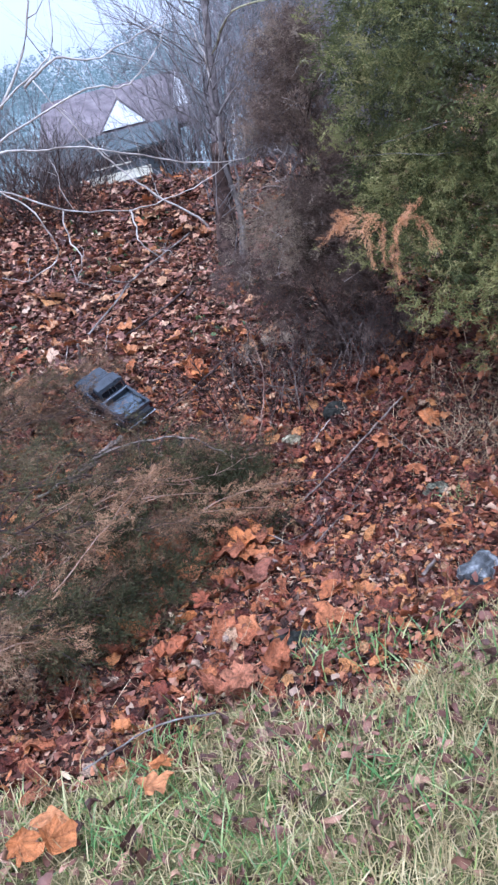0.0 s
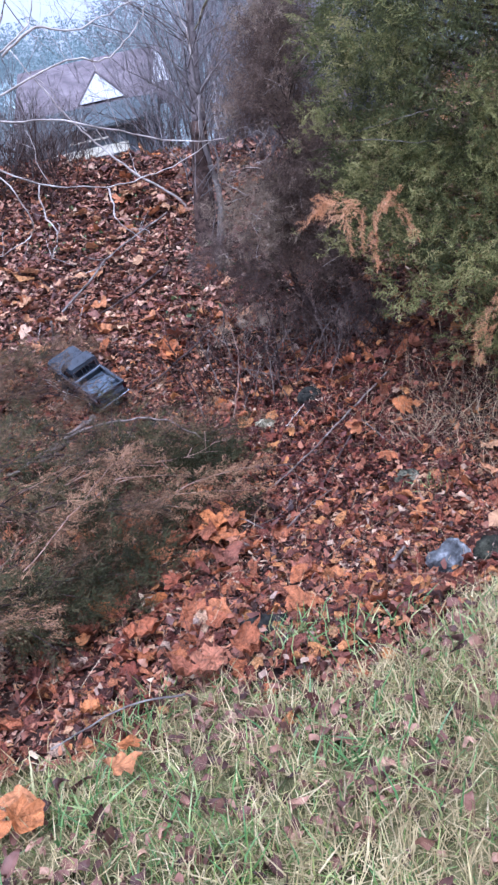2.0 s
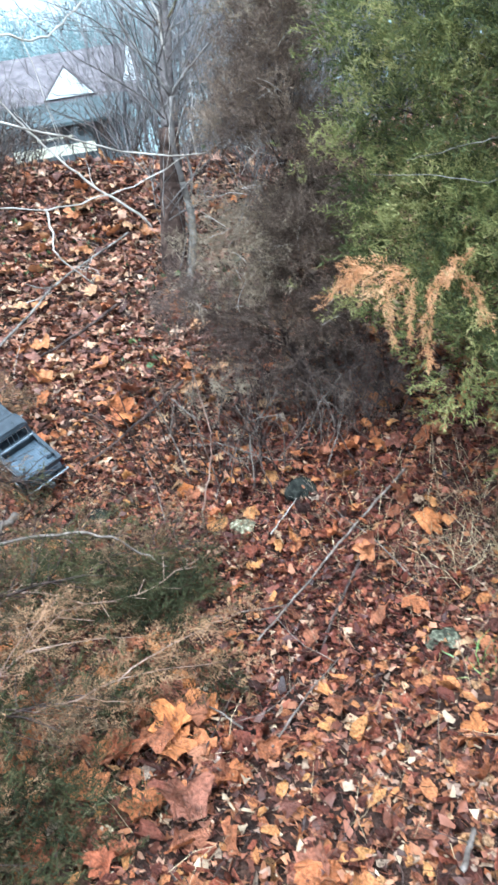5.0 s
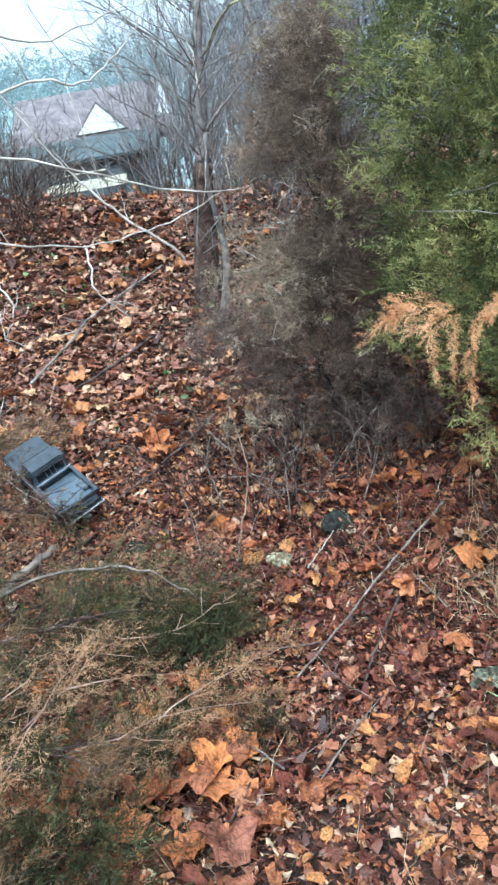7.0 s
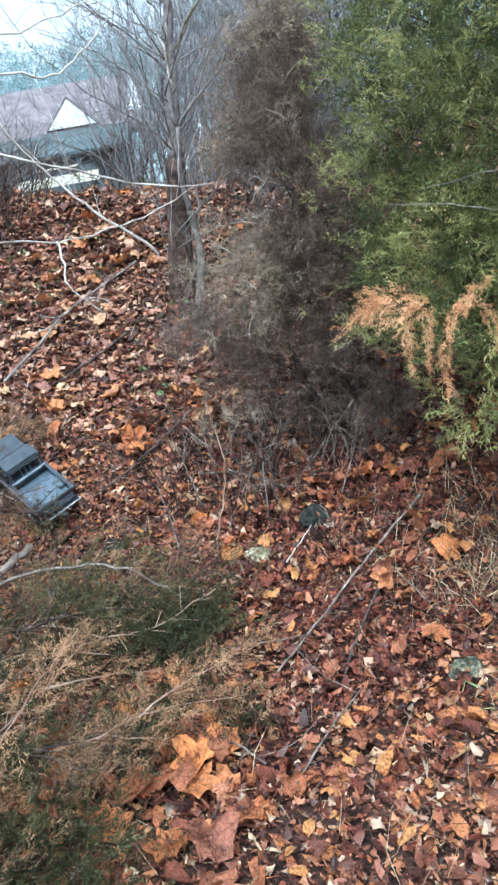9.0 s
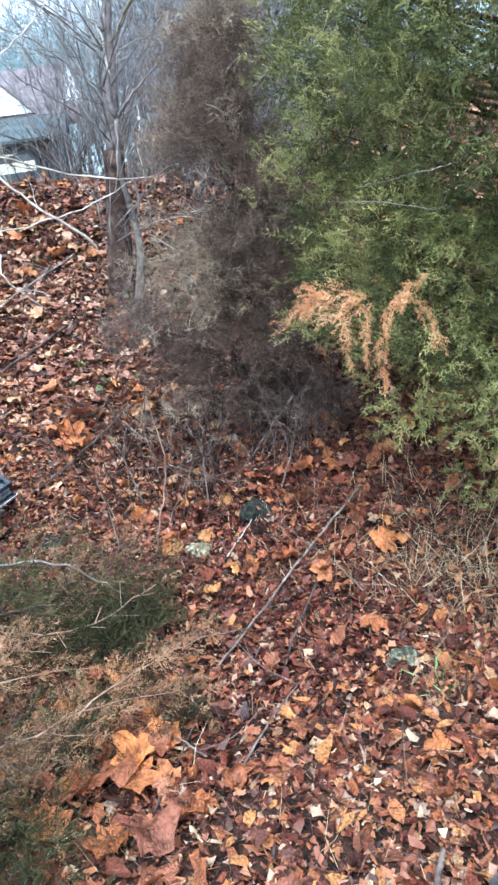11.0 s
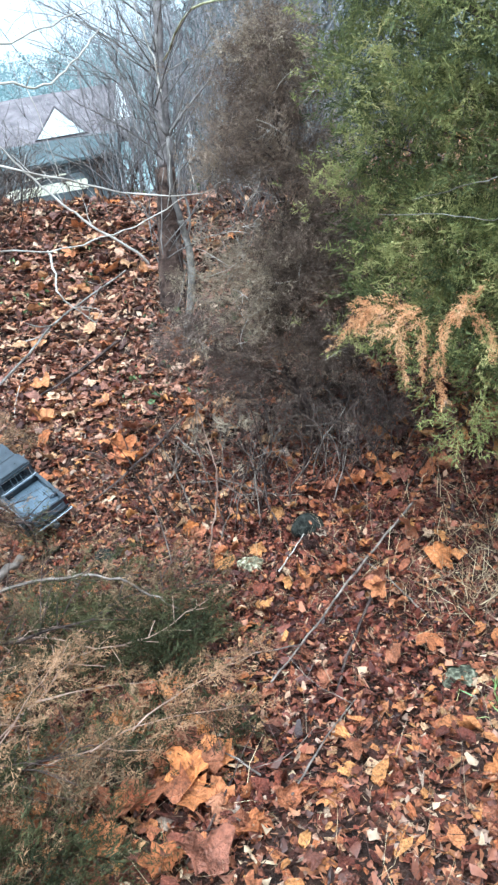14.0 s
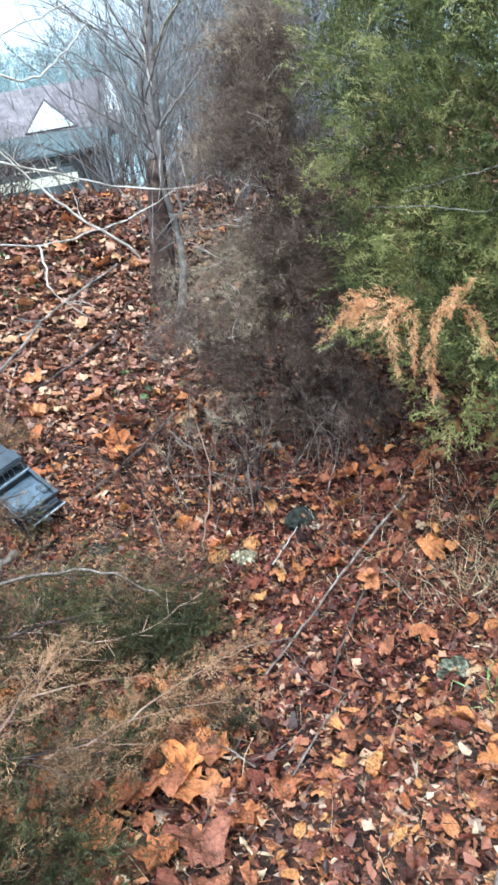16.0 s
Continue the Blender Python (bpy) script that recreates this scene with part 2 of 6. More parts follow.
M_PINKTWIG = material("pink_brown_twig", [(0.3, (0.20, 0.12, 0.09)), (0.5, (0.32, 0.20, 0.15)), (0.7, (0.44, 0.30, 0.23))], 0.7, "noise", 50, 0.3, 0.3, blotch=12)
M_WEED = material("pale_weed_leaf", [(0.3, (0.27, 0.31, 0.17)), (0.7, (0.40, 0.43, 0.27))], 0.85, "noise", 60, 0.4, 0.6, spec=0.15, sheer=0.15, blotch=20)
M_STICK = material("weathered_stick", [(0.3, (0.07, 0.05, 0.04)), (0.5, (0.14, 0.105, 0.085)), (0.7, (0.24, 0.195, 0.165))], 0.8, "noise", 80, 0.35, 0.4, blotch=25)
M_TWIG = material("pale_twig", [(0.3, (0.26, 0.215, 0.18)), (0.5, (0.42, 0.365, 0.32)), (0.7, (0.58, 0.53, 0.48))], 0.7, "noise", 50, 0.25, 0.3, blotch=12)
M_DARKTWIG = material("dark_twig", [(0.3, (0.07, 0.057, 0.054)), (0.5, (0.13, 0.11, 0.10)), (0.7, (0.23, 0.20, 0.185))], 0.8, "noise", 50, 0.3, 0.2, blotch=10)
# both greys for twigs beyond the crest have haze mixed into the colour
M_FARTWIG = material("hazed_far_twig", [(0.3, (0.10, 0.10, 0.115)), (0.5, (0.165, 0.16, 0.175)), (0.7, (0.25, 0.245, 0.255))], 0.85, "noise", 6, 0.3, 0.0, blotch=2)
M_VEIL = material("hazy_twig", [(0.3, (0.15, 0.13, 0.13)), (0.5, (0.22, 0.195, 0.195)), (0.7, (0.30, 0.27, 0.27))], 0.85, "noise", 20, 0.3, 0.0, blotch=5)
# low-contrast blue-green, with the distance haze mixed into the foliage colour
M_FARGREEN = material("hazed_far_evergreen", [(0.0, (0.19, 0.25, 0.255)), (0.5, (0.225, 0.29, 0.295)), (1.0, (0.265, 0.325, 0.325))], 0.8, "island", 2, 0.1, 0.0, sheer=0.45, blotch=0.3)
M_DARKGREEN = material("dark_evergreen", [(0.0, (0.03, 0.045, 0.05)), (0.5, (0.06, 0.085, 0.09)), (1.0, (0.10, 0.125, 0.13))], 0.7, "island", 5, 0.2, 0.0, blotch=1)
M_STONE_DARK = material("dark_stone", [(0.3, (0.010, 0.010, 0.009)), (0.5, (0.023, 0.023, 0.019)), (0.7, (0.05, 0.049, 0.041))], 0.95, "noise", 120, 0.4, 1.0, spec=0.1, blotch=35)
M_OLIVE = material("olive_cedar_clump", [(0.0, (0.012, 0.014, 0.006)), (0.5, (0.045, 0.044, 0.018)), (1.0, (0.11, 0.095, 0.042))], 0.65, "mix", 25, 0.25, 0.0, sheer=0.15, blotch=6, spec=0.15)
M_STONE_BLUE = material("grey_blue_stone", [(0.32, (0.030, 0.031, 0.032)), (0.5, (0.10, 0.105, 0.108)), (0.66, (0.33, 0.335, 0.335))], 0.55, "noise", 110, 0.5, 1.0, blotch=22)
M_STONE_MOSS = material("mossy_brown_stone", [(0.3, (0.014, 0.014, 0.010)), (0.5, (0.036, 0.036, 0.024)), (0.7, (0.08, 0.078, 0.055))], 0.95, "noise", 110, 0.5, 1.0, spec=0.15, blotch=25)
M_GREYSTONE = material("grey_lichened_stone", [(0.35, (0.040, 0.038, 0.026)), (0.5, (0.085, 0.082, 0.055)), (0.65, (0.165, 0.155, 0.108))], 0.9, "noise", 120, 0.6, 1.0, spec=0.15, blotch=60)
M_LICHEN = material("lichen_stone", [(0.35, (0.095, 0.085, 0.055)), (0.5, (0.24, 0.215, 0.14)), (0.65, (0.46, 0.42, 0.29))], 0.9, "noise", 120, 0.5, 1.0, spec=0.15, blotch=50)


# ---- mesh helpers ----
def mesh_of(name, verts, faces, mat, smooth=False):
    me = bpy.data.meshes.new(name)
    me.from_pydata(np.asarray(verts, float).tolist() if not isinstance(verts, list) else verts, [], faces if isinstance(faces, list) else faces.tolist())
    me.materials.append(mat)
    if smooth:
        me.polygons.foreach_set("use_smooth", [True] * len(me.polygons))
    me.update()
    return me


def part(name, bm, mat, parent=None, label="", smooth=False):
    """Links a bmesh, or a ready mesh, as one object under a thing or a part."""
    if isinstance(bm, bpy.types.Mesh):
        me = bm
    else:
        me = bpy.data.meshes.new(name)
        bm.to_mesh(me)
        bm.free()
        me.materials.append(mat)
        if smooth:
            me.polygons.foreach_set("use_smooth", [True] * len(me.polygons))
    ob = new(name, me)
    if parent:
        ob.parent = parent
    if label:
        ob["label"] = label
    return ob


class Tubes:
    """Tapered round tubes along bent lines, gathered into one mesh."""

    def __init__(self, sides=5):
        self.v, self.f, self.sides, self.marks = [], [], sides, []

    def add(self, pts, r0, r1):
        pts = [Vector(p) for p in pts]
        n, k = len(pts), self.sides
        base = len(self.v)
        self.marks.append((base, len(self.f)))
        for i, p in enumerate(pts):
            d = (pts[min(i + 1, n - 1)] - pts[max(i - 1, 0)])
            d = d.normalized() if d.length > 1e-9 else Vector((0, 0, 1))
            a = d.cross(Vector((0.31, 0.2, 0.93)) if abs(d.z) < 0.9 else Vector((1, 0, 0))).normalized()
            b = d.cross(a)
            r = r0 + (r1 - r0) * i / (n - 1)
            for j in range(k):
                w = 2 * math.pi * j / k
                self.v.append(tuple(p + (a * math.cos(w) + b * math.sin(w)) * r))
        for i in range(n - 1):
            for j in range(k):
                q = base + i * k
                self.f.append((q + j, q + (j + 1) % k, q + k + (j + 1) % k, q + k + j))
        self.f.append(tuple(base + j for j in reversed(range(k))))
        self.f.append(tuple(base + (n - 1) * k + j for j in range(k)))

    def parts(self, name, mat, parent, shift=None):
        """Each tube as a part of its own."""
        starts = self.marks
        for n, (v0, f0) in enumerate(starts):
            v1, f1 = starts[n + 1] if n + 1 < len(starts) else (len(self.v), len(self.f))
            me = mesh_of(name, self.v[v0:v1], [tuple(i - v0 for i in f) for f in self.f[f0:f1]], mat, True)
            if shift:
                me.transform(shift)
            part(name, me, mat, parent)

    def mesh(self, name, mat):
        return mesh_of(name, self.v, self.f, mat, True)


def bent(points, steps, wob, rnd):
    """A smooth line through the points, with a little wobble."""
    P = [Vector(p) for p in points]
    P = [P[0] * 2 - P[1]] + P + [P[-1] * 2 - P[-2]]
    out = []
    for i in range(1, len(P) - 2):
        for s in range(steps):
            t = s / steps
            a, b, c, d = P[i - 1:i + 3]
            q = 0.5 * ((2 * b) + (c - a) * t + (2 * a - 5 * b + 4 * c - d) * t * t + (3 * b - a - 3 * c + d) * t ** 3)
            out.append(q + Vector((rnd.uniform(-wob, wob), rnd.uniform(-wob, wob), rnd.uniform(-wob, wob))))
    out.append(P[-2])
    return out


def grow(tubes, start, way, length, rad, depth, rnd, fork=3, spread=0.6, lift=0.1, crook=0.12):
    """A limb that bends, tapers and forks."""
    way = Vector(way).normalized()
    p, pts = Vector(start), [Vector(start)]
    n = 5 if depth else 4
    for _ in range(n):
        way = (way + Vector((rnd.gauss(0, crook), rnd.gauss(0, crook), rnd.gauss(0, crook) + lift * 0.2))).normalized()
        p = p + way * (length / n)
        pts.append(p.copy())
    tubes.add(pts, rad, rad * (0.5 if depth else 0.25))
    if depth:
        for k in range(fork):
            i = rnd.randint(2, n)
            side = Vector((rnd.gauss(0, 1), rnd.gauss(0, 1), rnd.gauss(0, 0.7) + lift))
            grow(tubes, pts[i], way * (1 - spread * 0.5) + side.normalized() * spread, length * rnd.uniform(0.5, 0.75), rad * rnd.uniform(0.4, 0.6), depth - 1, rnd, fork, spread, lift, crook)


def ss(a, b, v):
    k = np.clip((v - a) / (b - a), 0, 1)
    return k * k * (3 - 2 * k)


def turns(n, tilt, r):
    """n random turns: any heading, leaning by about tilt radians."""
    yaw, lean, about = r.uniform(0, 2 * np.pi, n), r.normal(0, tilt, n), r.uniform(0, 2 * np.pi, n)
    cy, sy, cl, sl, ca, sa = np.cos(yaw), np.sin(yaw), np.cos(lean), np.sin(lean), np.cos(about), np.sin(about)
    zero, one = np.zeros(n), np.ones(n)
    rz = np.stack([np.stack([cy, -sy, zero], -1), np.stack([sy, cy, zero], -1), np.stack([zero, zero, one], -1)], 1)
    rx = np.stack([np.stack([one, zero, zero], -1), np.stack([zero, cl, -sl], -1), np.stack([zero, sl, cl], -1)], 1)
    rb = np.stack([np.stack([ca, -sa, zero], -1), np.stack([sa, ca, zero], -1), np.stack([zero, zero, one], -1)], 1)
    return rb @ rx @ rz


def facing(ways, r):
    """Turns that lay local +y along each way, rolled at random."""
    y = ways / np.linalg.norm(ways, axis=1, keepdims=True)
    h = r.normal(size=y.shape)
    x = np.cross(y, h)
    x /= np.linalg.norm(x, axis=1, keepdims=True)
    return np.stack([x, y, np.cross(x, y)], -1)


def scatter(name, templates, places, rots, sizes, mat, r, soft=False):
    """Many copies of small shapes in one mesh."""
    pick = r.integers(0, len(templates), len(places))
    V, Fc, base = [], [], 0
    for k, (tv, tf) in enumerate(templates):
        i = np.nonzero(pick == k)[0]
        if not len(i):
            continue
        v = np.einsum("nij,vj->nvi", rots[i], tv) * sizes[i][:, None, None] + places[i][:, None, :]
        V.append(v.reshape(-1, 3))
        f = tf[None] + (np.arange(len(i)) * len(tv))[:, None, None] + base
        Fc.append(f.reshape(-1, tf.shape[1]))
        base += len(i) * len(tv)
    V = np.concatenate(V)
    F3 = np.concatenate(Fc)
    me = bpy.data.meshes.new(name)
    me.vertices.add(len(V))
    me.vertices.foreach_set("co", V.ravel())
    k = F3.shape[1]
    me.loops.add(F3.size)
    me.loops.foreach_set("vertex_index", F3.ravel().astype(np.int32))
    me.polygons.add(len(F3))
    me.polygons.foreach_set("loop_start", np.arange(0, F3.size, k, dtype=np.int32))
    me.materials.append(mat)
    if soft:
        me.polygons.foreach_set("use_smooth", np.ones(len(F3), bool))
    me.update(calc_edges=True)
    me.validate()
    return me


# ---- the ground: lawn edge, gully, wooded bank, far hill ----
def height(x, y):
    x, y = np.asarray(x, float), np.asarray(y, float)
    v = y - 0.35 * x
    bank = 0.03 + 0.47 * (1 - ss(0.35, 3.0, v)) ** 1.25
    s = np.clip(y + 0.35 * x - 3.7, 0, 2.95)
    hill = 0.2 * s + 0.07 * s * s
    past = np.clip(y + 0.35 * x - 6.75, 0, 14)
    hill = hill - 0.13 * past * ss(0, 2.5, past) * ss(5, 0, x) 
    right = np.minimum(0.42 * np.clip(x - 0.27, 0, 9) * ss(2.5, 3.5, y), 1.6)
    left = 0.10 * np.clip(-x - 1.2, 0, 6) * ss(1.5, 3, y) * ss(9, 6, y)
    z = bank + np.where(hill >= 0, np.sqrt(hill ** 2 + right ** 2), hill + right) + left
    z = z + ss(38, 95, y) * (9.5 + 0.06 * np.clip(x, -60, 60)) + ss(100, 400, y) * 20
    bumps = 0.012 * np.sin(5.1 * x + 1.3) * np.sin(4.3 * y + 0.4) + 0.008 * np.sin(11.3 * x + 2.1 * y) + 0.006 * np.sin(17 * y - 6 * x + 2)
    return z + bumps * ss(60, 20, np.abs(y))


def axis(lo, near0, near1, hi, step):
    inner = np.arange(near0, near1 + step / 2, step)
    a = near0 - np.cumsum(step * 1.22 ** np.arange(1, 60))
    b = near1 + np.cumsum(step * 1.22 ** np.arange(1, 60))
    return np.concatenate([[lo], a[a > lo][::-1], inner, b[b < hi], [hi]])


gx, gy = axis(-1500, -3.0, 3.6, 1500, 0.05), axis(-900, 0.2, 9.0, 2500, 0.05)
GX, GY = np.meshgrid(gx, gy)
GZ = height(GX, GY)
near = (np.abs(GX) < 5) & (np.abs(GY - 4) < 6)
GZ = GZ + np.where(near, np.random.default_rng(3).normal(0, 0.006, GX.shape), 0)
nx, ny = len(gx), len(gy)
ii = (np.arange(ny - 1)[:, None] * nx + np.arange(nx - 1)[None]).ravel()
gf = np.stack([ii, ii + 1, ii + nx + 1, ii + nx], 1)
ground = new("ground", mesh_of("ground", np.stack([GX.ravel(), GY.ravel(), GZ.ravel()], 1), gf, M_SOIL, True))
ground.data.materials.append(M_THATCH)
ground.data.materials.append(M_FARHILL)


def lawn_line(x, y):
    """Below zero on the lawn, above it in the leaf litter."""
    return y - 0.35 * x - 1.33 + 0.09 * np.sin(3.1 * x + 0.7) + 0.06 * np.sin(8.3 * x) + 0.05 * np.sin(13 * y + 5 * x)


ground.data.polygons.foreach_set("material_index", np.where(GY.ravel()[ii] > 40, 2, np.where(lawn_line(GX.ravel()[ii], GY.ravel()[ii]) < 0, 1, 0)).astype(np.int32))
tagged(ground, "dark damp soil bank sloping into a leaf-filled gully", "ground", kind="structure")


# ---- small shapes for scattering ----
def lobed_leaf(seed, curl=0.3, roll=0.0):
    """A five-lobed toothed dry leaf of unit width, cupped, rolled and crinkled, with a short stalk."""
    r = np.random.default_rng(seed)
    ring = []
    for at, rad in ((-28, 0.38), (32, 0.48), (90, 0.54), (148, 0.48), (208, 0.38)):
        rad *= r.uniform(0.8, 1.1)
        at += r.normal(0, 4)
        ring += [(at - 30, rad * r.uniform(0.62, 0.85)), (at - 14, rad * r.uniform(0.82, 0.95)), (at, rad), (at + 14, rad * r.uniform(0.78, 0.95))]
    w = np.radians([p[0] for p in ring])
    rad = np.array([p[1] for p in ring]) + r.normal(0, 0.02, 20)
    if r.uniform() < 0.5:
        rad *= 1 - 0.45 * ss(0.9, 0.2, np.abs(w - r.uniform(-0.5, 3.7)))
    ring = np.stack([rad * np.cos(w), rad * np.sin(w)], 1)
    inner = ring[::2] * 0.5
    pts = np.concatenate([[[0, -0.1]], inner, ring, [[-0.012, -0.2], [0.012, -0.2], [0.05, -0.62]]])
    d2 = (pts ** 2).sum(1)
    ang = np.arctan2(pts[:, 1], pts[:, 0])
    z = curl * d2 * 1.3 + 0.16 * np.sqrt(d2) * np.cos(6 * ang + 0.6) * r.uniform(0.3, 1.0) + 0.05 * np.sin(9 * pts[:, 0] + r.uniform(0, 6))
    z[11:31] += r.normal(0, 0.06, 20)
    z[1:11] += r.normal(0, 0.03, 10)
    x, y = pts.T
    if roll:
        q = 1 / abs(roll)
        x, z = (q - z * np.sign(roll)) * np.sin(x / q), np.sign(roll) * (q - (q - z * np.sign(roll)) * np.cos(x / q))
    v = np.column_stack([x, y, z])
    f = []
    for k in range(10):
        a, b = 1 + k, 1 + (k + 1) % 10
        o0, o1, o2 = 11 + 2 * k, 11 + (2 * k + 1) % 20, 11 + (2 * k + 2) % 20
        f += [(0, a, b), (a, o0, o1), (a, o1, b), (b, o1, o2)]
    f.append((31, 32, 33))
    return v, np.array(f)


def torn_leaf(seed, n=7):
    """An irregular torn scrap of dry leaf."""
    r = np.random.default_rng(seed)
    w = np.sort(r.uniform(0, 2 * np.pi, n))
    rad = r.uniform(0.22, 0.55, n)
    long = r.uniform(0.5, 0.9)
    bend = r.uniform(-1.2, 1.6)
    z = bend * (rad * np.sin(w)) ** 2 + 0.4 * r.normal() * rad * np.cos(w) + r.normal(0, 0.05, n)
    v = np.column_stack([rad * np.cos(w) * long, rad * np.sin(w), z])
    v = np.concatenate([[[0, 0, r.uniform(-0.1, 0.15)]], v])
    return v, np.array([(0, 1 + k, 1 + (k + 1) % n) for k in range(n)] )


def oval_leaf(seed, wide=0.28, curl=0.5):
    """A small pointed leaf, rolled along its length."""
    r = np.random.default_rng(seed)
    ys = np.array([-0.5, -0.22, 0.1, 0.36, 0.56])
    ws = np.array([0.02, 0.85, 1.0, 0.5, 0.01]) * wide * r.uniform(0.6, 1.4, 5)
    v = []
    roll = r.uniform(-curl, curl * 2)
    for y, w in zip(ys, ws):
        arch = -roll * y * y + r.normal(0, 0.03)
        v += [(-w + r.normal(0, 0.03), y + r.normal(0, 0.05), abs(roll) * w + arch + r.normal(0, 0.04)), (0, y, arch), (w, y + r.normal(0, 0.05), abs(roll) * w + arch + r.normal(0, 0.04))]
    f = []
    for k in range(4):
        a = 3 * k
        for j in (0, 1):
            f += [(a + j, a + j + 1, a + j + 4), (a + j, a + j + 4, a + j + 3)]
    return np.array(v), np.array(f)


def blade(seed, w=0.024):
    """A bent grass blade of unit length that stands along z."""
    r = np.random.default_rng(seed)
    lean = r.uniform(0.1, 0.9)
    v, f = [], []
    for k, h in enumerate((0, 0.5)):
        x = lean * h * h
        wk = w * (1 - 0.45 * h)
        v += [(x, -wk, h * (1 - 0.25 * lean * h)), (x, wk, h * (1 - 0.25 * lean * h))]
    v.append((lean, 0, 1 - 0.4 * lean))
    f = [(0, 1, 3), (0, 3, 2), (2, 3, 4)]
    return np.array(v), np.array(f)


def spray(seed, strands=44, thin=0.02, droop=0.2, wide=0.42):
    """A feathery cedar spray of unit length along y: a stem, side twigs and many short scale-like strands."""
    r = np.random.default_rng(seed)
    v, f = [], []

    def sliver(a, b, w):
        a, b = np.array(a), np.array(b)
        d = b - a
        s = np.cross(d, r.normal(size=3))
        s = s / (np.linalg.norm(s) + 1e-9) * w
        k = len(v)
        v.extend([a - s, a + s, b])
        f.append((k, k + 1, k + 2))

    spine = lambda t: np.array([0.08 * np.sin(3 * t + seed), t, -droop * t * t + 0.04 * np.sin(7 * t + seed)])
    for k in range(4):
        sliver(spine(k / 4), spine((k + 1.15) / 4), thin * 0.55)
    twigs = 9
    m = max(1, (strands - twigs) // twigs)
    for k in range(twigs):
        t = 0.12 + 0.85 * k / twigs
        side = 1 if k % 2 else -1
        base = spine(t)
        L = wide * (1.05 - 0.7 * t) * r.uniform(0.55, 1.15)
        tip = base + np.array([side * L * r.uniform(0.5, 0.9), L * 0.75, r.normal(0, 0.14)])
        sliver(base, tip, thin * 0.6)
        for j in range(m):
            q = base + (tip - base) * r.uniform(0.15, 1.0)
            e = q + (np.array([side * 0.3, 0.9, 0]) + r.normal(0, 0.6, 3)) * r.uniform(0.07, 0.17)
            sliver(q, e, thin * r.uniform(0.8, 1.4))
    return np.array(v), np.array(f)


BIG = [lobed_leaf(k, c, q) for k, (c, q) in enumerate(((0.2, 0), (0.5, 0.8), (-0.5, 1.4), (0.8, 0), (0.3, -1.0), (1.0, 2.2), (-0.6, 0), (0.4, 3.0), (0.9, -1.8), (-0.3, 0.6)))]
SMALL = [oval_leaf(k + 50, w, c) for k, (w, c) in enumerate(((0.25, 0.6), (0.32, 0.8), (0.2, 1.2), (0.38, 0.5), (0.3, 1.4)))]
SCRAPS = [torn_leaf(k + 70) for k in range(12)]
CRUMBS = [torn_leaf(k + 90, 5) for k in range(14)]
BLADES = [blade(k, 0.025) for k in range(8)]
STRAWS = [blade(k + 9, 0.0065) for k in range(8)]
THATCH = [blade(k + 29, 0.018) for k in range(8)]
SPRAY = [spray(k, 45, 0.0175, 0.12, 0.45) for k in range(8)]
SPRAY_INNER = [spray(k + 80, 27, 0.024, 0.1, 0.5) for k in range(5)]
SPRAY_FUZZ = [spray(k + 60, 45, 0.014, 0.1, 0.5) for k in range(6)]
SPRAY_FINE = [spray(k + 20, 45, 0.0145, 0.12, 0.6) for k in range(8)]
SPRAY_LONG = [spray(k + 40, 81, 0.0135, 0.12, 0.27) for k in range(5)]


def on_ground(x, y, up=0.0):
    return np.column_stack([x, y, height(x, y) + up])


# ---- leaf litter ----
litter = tagged(new("leaf_litter"), "thick carpet of wet brown and orange fallen leaves", "leaf litter", kind="stuff")


def strewn(n, r, x0, x1, y0, y1, keep):
    x, y = r.uniform(x0, x1, n), r.uniform(y0, y1, n)
    k = keep(x, y, r)
    # thins out towards the sides, beyond the gully
    edge = r.uniform(0.0, 0.4, n)
    if x0 < -0.9:
        k = k & (x - x0 > edge)
    if x1 > 1.6:
        k = k & (x1 - x > edge)
    return x[k], y[k]


def litter_keep(x, y, r):
    return r.uniform(size=len(x)) < ss(-0.12, 0.12, lawn_line(x, y))


def mulch_shade(x, y):
    """One over the gully's shredded dark mulch and the painted shade under the cedars, nothing away from it."""
    return np.clip(1.25 - np.hypot((x - 0.62 - 0.3 * (y - 3.4)) / 1.05, (y - 3.4) / 0.82) + 0.35 * np.sin(7 * x + 1) * np.sin(6 * y), 0, 1)


def loose_keep(x, y, r):
    return litter_keep(x, y, r) & (r.uniform(size=len(x)) > 0.72 * mulch_shade(x, y))


def put_litter(name, n, shapes, lo, hi, mat, tilt, up, area, keep, seed):
    r = np.random.default_rng(seed)
    x, y = strewn(n, r, *area, keep)
    m = len(x)
    me = scatter(name, shapes, on_ground(x, y, np.abs(r.normal(0, up, m)) + 0.004), turns(m, tilt, r), lo + (hi - lo) * r.uniform(size=m) ** 1.6, mat, r, True)
    return tagged(part(name, me, mat, litter), kind="stuff")


put_litter("crumbs", 42000, CRUMBS, 0.014, 0.05, M_CRUMB, 0.5, 0.009, (-1.6, 1.9, 1.0, 4.4), loose_keep, 11)
# wet mulch in the gully, spread wider to darken the ground under the cedars
put_litter("mulch", 62000, CRUMBS, 0.016, 0.055, M_SHADEDMULCH, 0.6, 0.012, (-0.8, 2.0, 2.3, 4.9), lambda x, y, r: r.uniform(size=len(x)) < 1.3 * mulch_shade(x, y), 24)
put_litter("crumbs", 27000, CRUMBS, 0.025, 0.07, M_CRUMB, 0.5, 0.011, (-2.4, 1.7, 4.0, 7.4), litter_keep, 12)
